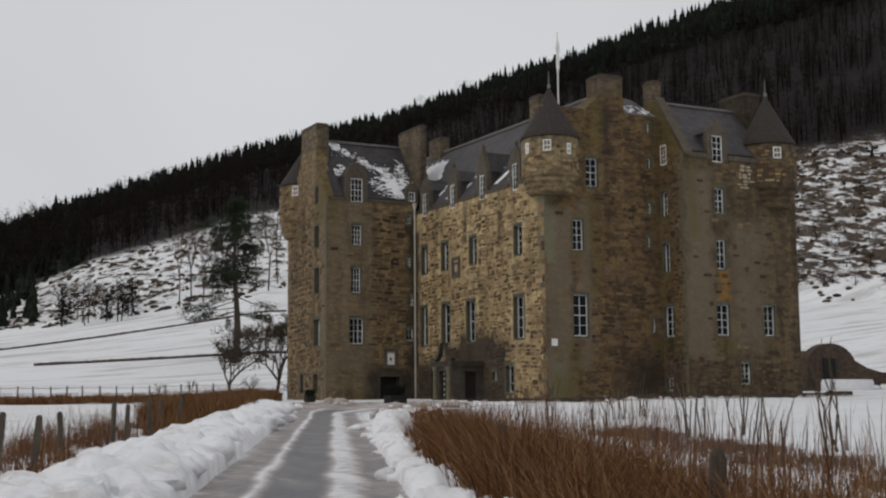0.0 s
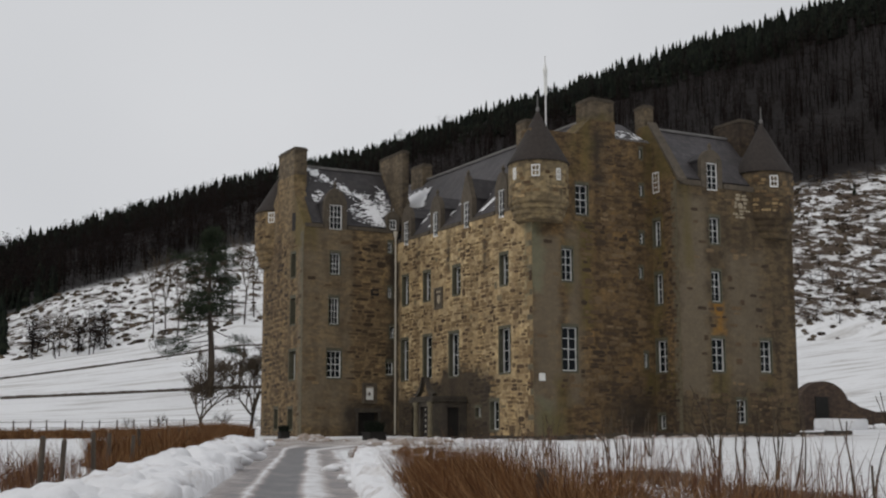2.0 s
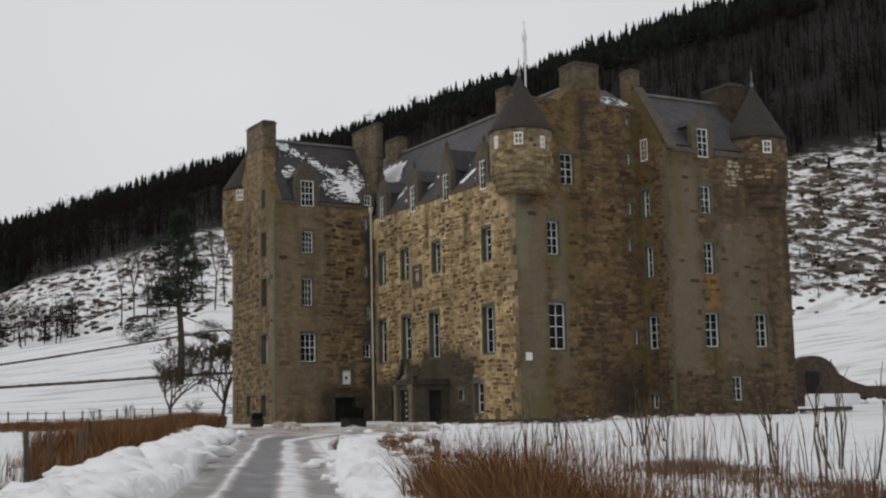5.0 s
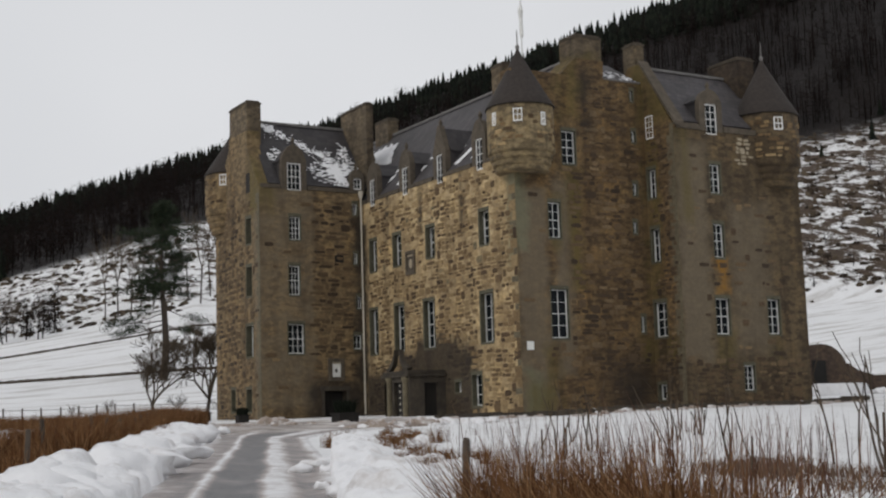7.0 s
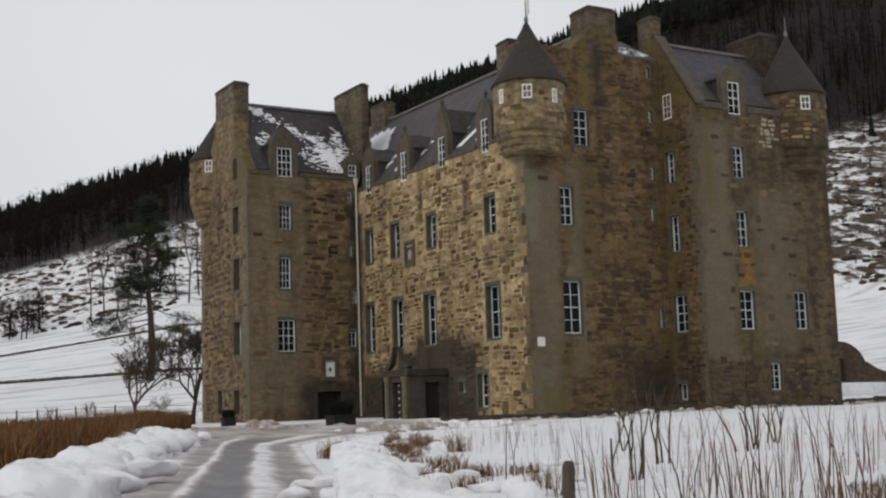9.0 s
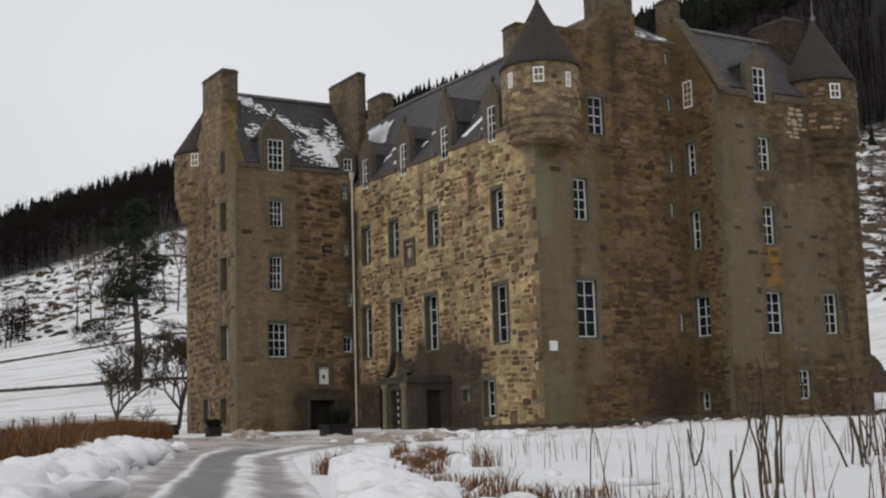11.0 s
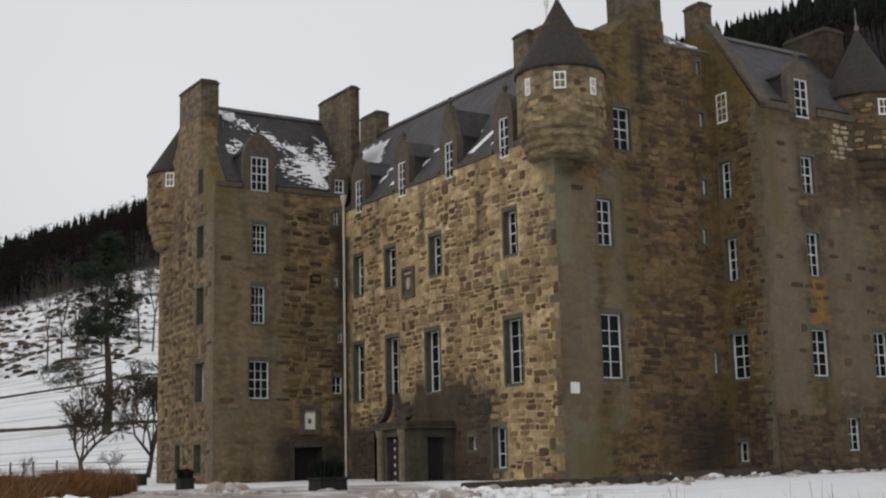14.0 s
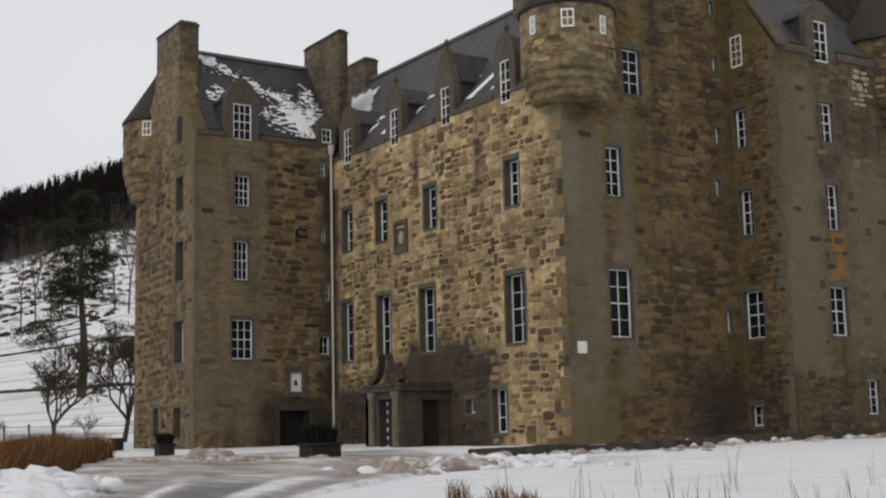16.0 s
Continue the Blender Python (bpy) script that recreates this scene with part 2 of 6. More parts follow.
def slate_material(name, k):
    m, n, l, b = node_material(name, 0.75)
    br = tex(n, l, "Brick", 1.0, position(n, l, (1.0, 1.0, 1.3)), **{"Mortar Size": 0.012, "Brick Width": 0.32, "Row Height": 0.2})
    br.inputs["Color1"].default_value, br.inputs["Color2"].default_value = (0.045 * k, 0.041 * k, 0.044 * k, 1), (0.08 * k, 0.072 * k, 0.074 * k, 1)
    br.inputs["Mortar"].default_value = (0.03, 0.028, 0.03, 1)
    t, t2 = tex(n, l, "Noise", 0.5, position(n, l), Detail=6.0), tex(n, l, "Noise", 9.0, position(n, l), Detail=5.0)
    c = mix(n, l, 0.6, br.outputs["Color"], ramp(n, l, t.outputs["Fac"], [(0.3, (0.75, 0.68, 0.62)), (0.7, (1.25, 1.25, 1.3))]), "MULTIPLY")
    c = mix(n, l, 0.5, c, ramp(n, l, t2.outputs["Fac"], [(0.3, (0.7, 0.7, 0.7)), (0.7, (1.2, 1.2, 1.2))]), "MULTIPLY")
    l.new(c, b.inputs["Base Color"])
    bump(n, l, b, br.outputs["Fac"], -0.4, 0.02)
    return m


M_GROUND = snow_ground_material()
M_SNOW, M_BANK, M_ROAD = snow_material(), snow_material("ploughed_snow", 0.55, 0.5), road_material()
# the box at y 72.4-73.2 darkens the full height of the tower corner
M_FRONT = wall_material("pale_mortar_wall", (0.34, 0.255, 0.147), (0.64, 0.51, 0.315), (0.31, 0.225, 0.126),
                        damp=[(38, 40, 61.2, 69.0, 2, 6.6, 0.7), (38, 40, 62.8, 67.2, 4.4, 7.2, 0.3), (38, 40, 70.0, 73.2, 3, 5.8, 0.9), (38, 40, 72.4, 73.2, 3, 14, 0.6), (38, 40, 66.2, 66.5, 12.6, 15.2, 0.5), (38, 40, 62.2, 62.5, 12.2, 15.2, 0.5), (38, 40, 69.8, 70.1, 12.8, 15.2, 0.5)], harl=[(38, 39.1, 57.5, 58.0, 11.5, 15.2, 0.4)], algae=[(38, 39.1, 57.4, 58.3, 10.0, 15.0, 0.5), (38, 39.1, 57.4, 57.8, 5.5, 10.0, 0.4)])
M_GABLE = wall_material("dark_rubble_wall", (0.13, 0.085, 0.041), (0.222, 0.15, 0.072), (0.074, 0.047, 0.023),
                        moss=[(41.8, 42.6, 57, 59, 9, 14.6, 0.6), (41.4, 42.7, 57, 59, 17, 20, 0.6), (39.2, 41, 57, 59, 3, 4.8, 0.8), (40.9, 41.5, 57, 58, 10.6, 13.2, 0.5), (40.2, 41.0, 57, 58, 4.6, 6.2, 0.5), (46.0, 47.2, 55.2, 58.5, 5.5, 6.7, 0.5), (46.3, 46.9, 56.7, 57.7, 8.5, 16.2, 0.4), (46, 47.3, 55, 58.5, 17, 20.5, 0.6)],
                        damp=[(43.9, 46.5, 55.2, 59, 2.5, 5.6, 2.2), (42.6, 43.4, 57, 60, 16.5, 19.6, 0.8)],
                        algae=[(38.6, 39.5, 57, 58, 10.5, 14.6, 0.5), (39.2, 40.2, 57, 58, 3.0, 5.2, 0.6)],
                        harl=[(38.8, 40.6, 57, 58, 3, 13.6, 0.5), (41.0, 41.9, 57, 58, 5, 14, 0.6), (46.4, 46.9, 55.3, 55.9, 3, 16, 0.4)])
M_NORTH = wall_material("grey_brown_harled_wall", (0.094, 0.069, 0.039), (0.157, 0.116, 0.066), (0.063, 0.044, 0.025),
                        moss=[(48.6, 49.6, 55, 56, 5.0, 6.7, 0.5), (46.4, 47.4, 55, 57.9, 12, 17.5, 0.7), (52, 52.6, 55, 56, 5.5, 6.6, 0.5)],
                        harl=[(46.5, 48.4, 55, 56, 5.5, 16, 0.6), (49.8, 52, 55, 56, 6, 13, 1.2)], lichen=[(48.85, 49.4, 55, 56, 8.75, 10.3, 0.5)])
# the box at x 38.4-39 darkens this wall's side of the same corner
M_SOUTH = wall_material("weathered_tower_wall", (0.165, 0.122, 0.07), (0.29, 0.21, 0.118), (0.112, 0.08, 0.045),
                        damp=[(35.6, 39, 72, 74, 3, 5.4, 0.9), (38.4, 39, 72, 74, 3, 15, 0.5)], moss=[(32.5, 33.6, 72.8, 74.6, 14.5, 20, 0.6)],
                        harl=[(32.8, 35.9, 72.9, 73.1, 4, 15.8, 0.6), (32.7, 33, 72.9, 73.8, 3, 15.8, 0.4)])
M_DRUM = wall_material("pale_drum_wall", (0.19, 0.15, 0.088), (0.32, 0.25, 0.15), (0.12, 0.092, 0.055))
M_DRESSED = plain("dressed_grey_stone", (0.085, 0.07, 0.043), (0.165, 0.138, 0.086), 5.0, 0.9)
M_MARGIN = plain("green_grey_dressed_stone", (0.055, 0.054, 0.036), (0.115, 0.106, 0.069), 5.0, 0.9)
M_DORMER = plain("brown_weathered_stone", (0.055, 0.044, 0.032), (0.115, 0.092, 0.065), 4.0, 0.9, relief=0.4)
M_PORCH = plain("dark_wet_stone", (0.024, 0.019, 0.014), (0.075, 0.06, 0.042), 2.0, 0.85, relief=0.5)
# darker, browner chimney stone for the east stack alone
M_CHIM_DARK = wall_material("dark_chimney_stone", (0.05, 0.036, 0.024), (0.085, 0.06, 0.04), (0.03, 0.021, 0.014))
M_CHIM = wall_material("chimney_stone", (0.12, 0.098, 0.07), (0.18, 0.14, 0.095), (0.075, 0.058, 0.04), moss=[(41.5, 44.5, 57, 60, 18.8, 20.3, 0.5)])
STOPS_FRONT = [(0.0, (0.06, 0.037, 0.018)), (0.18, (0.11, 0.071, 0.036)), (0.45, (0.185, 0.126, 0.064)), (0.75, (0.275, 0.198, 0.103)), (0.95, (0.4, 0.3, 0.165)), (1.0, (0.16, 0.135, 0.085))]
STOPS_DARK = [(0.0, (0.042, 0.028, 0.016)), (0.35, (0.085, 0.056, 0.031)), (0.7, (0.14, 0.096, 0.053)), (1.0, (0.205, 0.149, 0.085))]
M_STONE, M_STONES = stone_material("brown_rubble_stone", STOPS_FRONT, False), stone_material("brown_rubble_stones", STOPS_FRONT, True, [(38, 40, 61.2, 69.0, 2, 6.8, 0.7), (38, 40, 70.0, 73.2, 3, 5.8, 0.9), (35.6, 39, 72, 74, 3, 5.4, 0.9)])
M_STONES_D = stone_material("dark_rubble_stones", STOPS_DARK, True, [(43.9, 46.5, 55.2, 59, 2.5, 5.6, 2.2), (42.6, 43.4, 57, 60, 16.5, 19.6, 0.8)])
STOPS_WARM = [(0.0, (0.042, 0.027, 0.015)), (0.3, (0.08, 0.053, 0.028)), (0.7, (0.145, 0.099, 0.052)), (1.0, (0.25, 0.18, 0.098))]
M_STONES_W = stone_material("warm_brown_rubble_stones", STOPS_WARM, True, [(35.6, 39, 72, 74, 3, 5.4, 0.9)])
# second: same slates, colour darkened for slopes with less sky and shaded dormer sides
M_SLATE, M_SLATE_SHADED = slate_material("slates", 0.85), slate_material("shaded_slates", 0.55)
M_CONE = plain("dark_cone_slate", (0.02, 0.0155, 0.0135), (0.045, 0.035, 0.029), 6.0, 0.92)
M_LEAD = plain("ridge_stone", (0.12, 0.115, 0.11), (0.2, 0.19, 0.18), 3.0, 0.7)
M_WHITE = plain("white_window_paint", (0.72, 0.72, 0.70), (0.84, 0.84, 0.82), 6.0, 0.5, relief=0.05)
M_PIPE = plain("pale_pipe_paint", (0.42, 0.38, 0.31), (0.52, 0.47, 0.38), 4.0, 0.5, relief=0.05)
# near-black colour that stands for the shade inside rooms and the ruin's doorway
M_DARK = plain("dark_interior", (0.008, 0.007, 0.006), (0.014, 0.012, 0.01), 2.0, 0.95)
M_DOOR = plain("dark_oak", (0.006, 0.005, 0.004), (0.016, 0.012, 0.009), 9.0, 0.9, (1, 1, 0.1))
M_IRON = plain("pale_studs", (0.35, 0.32, 0.27), (0.5, 0.47, 0.4), 8.0, 0.5, relief=0.1)
M_POST = plain("weathered_post_wood", (0.035, 0.026, 0.019), (0.1, 0.078, 0.058), 12.0, 0.9, (1, 1, 0.15), 0.5)
M_BARK = plain("dark_bark", (0.028, 0.021, 0.016), (0.075, 0.055, 0.04), 8.0, 0.95, (1, 1, 0.2), 0.6, 0.04)
M_GRASS = leafy("dead_grass", [(0.0, (0.04, 0.017, 0.007)), (0.35, (0.105, 0.046, 0.018)), (0.75, (0.18, 0.09, 0.037)), (1.0, (0.31, 0.195, 0.1))])
M_STUBBLE = leafy("grey_brown_stubble", [(0.0, (0.07, 0.045, 0.032)), (0.6, (0.14, 0.095, 0.07)), (1.0, (0.22, 0.165, 0.125))])
M_STEM = leafy("bare_red_stems", [(0.0, (0.05, 0.028, 0.02)), (0.6, (0.12, 0.06, 0.04)), (1.0, (0.2, 0.12, 0.08))])
M_TWIG = leafy("bare_wood_twigs", [(0.0, (0.03, 0.023, 0.017)), (0.5, (0.065, 0.05, 0.035)), (1.0, (0.11, 0.085, 0.06))])
M_LUMP = snow_material("brown_dirty_snow", 0.95, 0.32)
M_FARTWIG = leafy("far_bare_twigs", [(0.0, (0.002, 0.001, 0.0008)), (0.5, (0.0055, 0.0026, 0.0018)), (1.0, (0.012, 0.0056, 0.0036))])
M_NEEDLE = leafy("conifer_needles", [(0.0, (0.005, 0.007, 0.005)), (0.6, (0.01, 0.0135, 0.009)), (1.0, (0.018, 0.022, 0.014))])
M_PINE = leafy("pine_needles", [(0.0, (0.01, 0.016, 0.009)), (0.6, (0.022, 0.031, 0.017)), (1.0, (0.042, 0.05, 0.026))])
# opaque panes: the darkness of the rooms is in their base colour
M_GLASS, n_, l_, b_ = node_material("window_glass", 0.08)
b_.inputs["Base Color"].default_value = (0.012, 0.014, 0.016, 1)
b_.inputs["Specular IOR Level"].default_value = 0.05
M_WHITEPLATE = plain("white_plate", (0.7, 0.7, 0.66), (0.8, 0.8, 0.77), 5.0, 0.6, relief=0.1)
M_CARVED = plain("pale_carved_stone", (0.24, 0.19, 0.12), (0.42, 0.36, 0.26), 9.0, 0.85, relief=0.6)

# ---- helpers of this scene ----
def thing(name, at, label, category, group="", kind=""):
    ob = tagged(new(name), label, category, group, kind)
    ob.location = at
    return ob


def link(name, mesh, parent=None, label="", basis=None):
    ob = new(name, mesh)
    if parent is not None:
        ob.parent = parent
        if parent.type == "EMPTY":
            ob.matrix_parent_inverse = Matrix.Translation(parent.location).inverted()
    if basis is not None:
        ob.matrix_basis = basis
    if label:
        tagged(ob, label)
    return ob


def part(name, bm, material, parent=None, label="", smooth=False, clean=True):
    mesh = bpy.data.meshes.new(name)
    if clean:
        bmesh.ops.recalc_face_normals(bm, faces=bm.faces)
    bm.to_mesh(mesh)
    bm.free()
    mesh.materials.append(material)
    if smooth:
        mesh.shade_smooth()
    return link(name, mesh, parent, label)


def raw(name, verts, faces, material, parent=None, label="", smooth=False):
    mesh = bpy.data.meshes.new(name)
    mesh.from_pydata(verts, [], faces)
    mesh.materials.append(material)
    if smooth:
        mesh.shade_smooth()
    return link(name, mesh, parent, label)


def box(bm, x0, x1, y0, y1, z0, z1, bevel=0.0):
    made = bmesh.ops.create_cube(bm, size=1.0, matrix=Matrix.LocRotScale(((x0 + x1) / 2, (y0 + y1) / 2, (z0 + z1) / 2), None, (abs(x1 - x0), abs(y1 - y0), abs(z1 - z0))))
    if bevel:
        edges = list({e for v in made["verts"] for e in v.link_edges})
        bmesh.ops.bevel(bm, geom=edges, offset=bevel, segments=2, affect="EDGES")


def poly(bm, pts):
    return bm.faces.new([bm.verts.new(p) for p in pts])


def prism(bm, pts, push):
    """A closed solid: the polygon pts, pushed along a vector."""
    a, b = [bm.verts.new(p) for p in pts], [bm.verts.new(Vector(p) + Vector(push)) for p in pts]
    bm.faces.new(a)
    bm.faces.new(b[::-1])
    for i in range(len(a)):
        bm.faces.new([a[i], a[i - 1], b[i - 1], b[i]])


def lathe(bm, profile, cx, cy, segs=40, wob=0.0):
    rings = []
    for r, z in profile:
        rings.append([bm.verts.new((cx + r * math.cos(6.28319 * k / segs) * (1 + wob * random.uniform(-1, 1)), cy + r * math.sin(6.28319 * k / segs) * (1 + wob * random.uniform(-1, 1)), z)) for k in range(segs)])
    for a, b in zip(rings, rings[1:]):
        for k in range(segs):
            bm.faces.new([a[k - 1], a[k], b[k], b[k - 1]])
    bm.faces.new(rings[0][::-1])
    bm.faces.new(rings[-1])


def tube(verts, faces, p, q, r0, r1, sides=5):
    p, q = Vector(p), Vector(q)
    t = (q - p).normalized()
    a = t.orthogonal().normalized()
    b = t.cross(a)
    k = len(verts)
    for c, r in ((p, r0), (q, r1)):
        for i in range(sides):
            w = 6.28319 * i / sides
            verts.append(tuple(c + a * (r * math.cos(w)) + b * (r * math.sin(w))))
    for i in range(sides):
        j = (i + 1) % sides
        faces.append((k + i, k + j, k + sides + j, k + sides + i))


class Face:
    """A wall plane that looks along -x or -y: at(u, z, out) is the point u along it, z high, out metres proud of it."""
    def __init__(self, axis, place):
        self.axis, self.place = axis, place

    def at(self, u, z, out=0.0):
        return (self.place - out, u, z) if self.axis == "x" else (u, self.place - out, z)

    def block(self, bm, u0, u1, z0, z1, d0, d1, bevel=0.0):
        p, q = self.at(u0, z0, d0), self.at(u1, z1, d1)
        box(bm, min(p[0], q[0]), max(p[0], q[0]), min(p[1], q[1]), max(p[1], q[1]), z0, z1, bevel)

    def basis(self, u, z, out, su, sz, sd, turn=0.0):
        cols = (Vector((0, 1, 0)), Vector((0, 0, 1)), Vector((-1, 0, 0))) if self.axis == "x" else (Vector((1, 0, 0)), Vector((0, 0, 1)), Vector((0, -1, 0)))
        m = Matrix((cols[0] * su, cols[1] * sz, cols[2] * sd)).transposed().to_4x4()
        m.translation = self.at(u, z, out)
        return m


def wall_panel(bm, face, u0, u1, z0, z1, holes, thick=0.9):
    """Wall slab with real openings: both skins, the reveals and the rims."""
    us = sorted({u0, u1, *[h[0] for h in holes], *[h[1] for h in holes]})
    zs = sorted({z0, z1, *[h[2] for h in holes], *[h[3] for h in holes]})
    us, zs = [u for u in us if u0 <= u <= u1], [z for z in zs if z0 <= z <= z1]
    for d in (0.0, -thick):
        for a, b in zip(us, us[1:]):
            for c, e in zip(zs, zs[1:]):
                mu, mz = (a + b) / 2, (c + e) / 2
                if not any(h[0] < mu < h[1] and h[2] < mz < h[3] for h in holes):
                    poly(bm, [face.at(a, c, d), face.at(b, c, d), face.at(b, e, d), face.at(a, e, d)])
    for a, b, c, e in [(u0, u1, z0, z1), *[h[:4] for h in holes]]:
        for (p, q), (r, s) in (((a, c), (b, c)), ((b, c), (b, e)), ((b, e), (a, e)), ((a, e), (a, c))):
            poly(bm, [face.at(p, q, 0), face.at(r, s, 0), face.at(r, s, -thick), face.at(p, q, -thick)])

# ---- ground and hills ----
def smooth(a, b, x):
    t = np.clip((x - a) / (b - a), 0, 1)
    return t * t * (3 - 2 * t)


def wave(x, y, f, seed=0.0):
    """Cheap smooth undulation, -1 to 1."""
    return (np.sin(f * x + 1.3 * seed + 1.7 * np.sin(0.63 * f * y + seed)) + np.sin(f * 0.83 * y - 2.1 * seed + 1.9 * np.sin(0.71 * f * x + 2 + seed))
            + np.sin(f * 1.9 * (0.6 * x + 0.8 * y) + seed)) / 3


def along(x, y):
    """Metres along the road and to its right."""
    return 0.391 * (x - 1.6) + 0.921 * (y + 0.8), 0.921 * (x - 1.6) - 0.391 * (y + 0.8)


def place(s, u):
    return 1.6 + 0.391 * s + 0.921 * u, -0.8 + 0.921 * s - 0.391 * u


def height(x, y):
    """Ground level: a gentle slope up to the castle, then fields, rough hillside and the wooded ridge."""
    x, y = np.asarray(x, float), np.asarray(y, float)
    s, u = along(x, y)
    base = 1.92 + 0.0185 * np.clip(s, -150, 110) + 0.006 * np.clip(u, -25, 45) + (0.06 * wave(x, y, 0.35) + 0.04 * wave(x, y, 1.1, 4)) * smooth(4, 9, np.abs(u))
    r, az = np.hypot(x - 1.6, y + 0.8), np.degrees(np.arctan2(x - 1.6, y + 0.8))
    e0 = np.interp(az, [-40, 9, 30, 45, 80, 140], [0.8, 1.3, 1.7, 2.0, 2.0, 0.5])
    e1 = np.interp(az, [-40, 5, 9, 20, 43, 80, 140], [1.0, 2.6, 3.2, 4.9, 4.3, 4.5, 0.8])
    e2 = np.interp(az, [-40, 5, 9.3, 13, 19, 30, 45, 80, 140], [1.5, 4.0, 4.7, 6.4, 8.4, 9.3, 11.1, 12.1, 1.2])
    e3 = np.interp(az, [-40, 5, 9.3, 14, 18.6, 23.5, 28.5, 33.4, 38.2, 44, 60, 90, 140], [2, 5.8, 7.45, 9.05, 10.5, 11.95, 13.4, 14.95, 16.3, 17.7, 21.3, 18, 2])
    knots = [(150, e0), (215, e1), (300, e2), (430, e3)]
    z, r0, z0 = base, np.full_like(r, 122.0), base
    for rk, e in knots:
        zk = 2.8 + rk * np.tan(np.radians(e))
        z = np.where(r > r0, z0 + (zk - z0) * np.clip((r - r0) / (rk - r0), 0, 1), z)
        r0, z0 = np.full_like(r, float(rk)), np.where(r > r0, zk, z0)
    z = z + smooth(430, 1500, r) * 20
    return z + 1.3 * wave(x, y, 0.09, 2) * smooth(215, 300, r) + 0.35 * wave(x, y, 0.4, 1) * smooth(200, 230, r)


def ground_at(x, y):
    return float(height(x, y))


def build_ground():
    radii = [0.0] + list(np.concatenate([np.arange(1, 90, 0.9), np.geomspace(90, 520, 120), np.geomspace(540, 3500, 20)]))
    count = 420
    verts, faces = [], []
    ang = np.linspace(0, 2 * np.pi, count, endpoint=False)
    for r in radii[1:]:
        x, y = 12 + r * np.sin(ang), 26 + r * np.cos(ang)
        verts += list(zip(x.tolist(), y.tolist(), height(x, y).tolist()))
    for i in range(len(radii) - 2):
        for k in range(count):
            j = (k + 1) % count
            faces.append((i * count + k, i * count + j, (i + 1) * count + j, (i + 1) * count + k))
    verts.append((12, 26, ground_at(12, 26)))
    faces += [(len(verts) - 1, (k + 1) % count, k) for k in range(count)]
    ob = raw("ground", verts, faces, M_GROUND, smooth=True)
    v = np.array(verts)
    r, az = np.hypot(v[:, 0] - 1.6, v[:, 1] + 0.8), np.degrees(np.arctan2(v[:, 0] - 1.6, v[:, 1] + 0.8))
    edge = r + 12 * wave(v[:, 0], v[:, 1], 0.05, 3)
    rough = smooth(212, 222, edge) * (0.8 + 0.34 * smooth(30, 40, az))
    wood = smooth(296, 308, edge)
    field = 0.2 + 0.35 * smooth(60, 110, r)
    for name, data in (("rough", rough), ("wood", wood), ("field", field)):
        at = ob.data.attributes.new(name, "FLOAT", "POINT")
        at.data.foreach_set("value", data.astype(np.float32))
    return tagged(ob, "snow-covered pasture rising to a rough hillside", "ground", kind="structure")


build_ground()


def ribbon(name, cross, s0, s1, step, material, centre=lambda s: 0.0, smooth_=True):
    """A strip along the road: cross(s) gives rows of (u, height over the ground)."""
    verts, faces, uvs = [], [], []
    ss = np.arange(s0, s1, step)
    for s in ss:
        row = cross(float(s))
        for u, h in row:
            x, y = place(s, u + centre(s))
            verts.append((x, y, ground_at(x, y) + h))
        uvs.append([(k / (len(row) - 1), s / 4) for k in range(len(row))])
    w = len(row)
    for i in range(len(ss) - 1):
        for k in range(w - 1):
            faces.append((i * w + k, i * w + k + 1, (i + 1) * w + k + 1, (i + 1) * w + k))
    ob = raw(name, verts, faces, material, smooth=smooth_)
    layer = ob.data.uv_layers.new(name="UVMap")
    flat = [uv for row in uvs for uv in row]
    for lp in ob.data.loops:
        layer.data[lp.index].uv = flat[lp.vertex_index]
    return ob


def road_centre(s):
    return 0.1 + 1.3 * float(smooth(45, 56, s))


def road_cross(s):
    out = []
    for k in range(25):
        f = k / 24
        rut = -0.03 * math.exp(-((f - 0.49) / 0.09) ** 2) - 0.025 * math.exp(-((f - 0.8) / 0.06) ** 2) + 0.025 * math.exp(-((f - 0.345) / 0.02) ** 2)
        edge = -0.12 if k in (0, 24) else 0.0
        out.append(((f - 0.5) * (2.6 + 5.0 * float(smooth(44, 56, s)) + 3.5 * float(smooth(57, 66, s))), 0.05 + edge + rut + 0.012 * math.sin(9 * f + s * 1.7) * math.sin(s * 0.9 + 5 * f)))
    return out


tagged(ribbon("road", road_cross, -14, 70, 0.5, M_ROAD, road_centre), "narrow tarmac drive with wet wheel tracks in slush", "road", kind="structure")


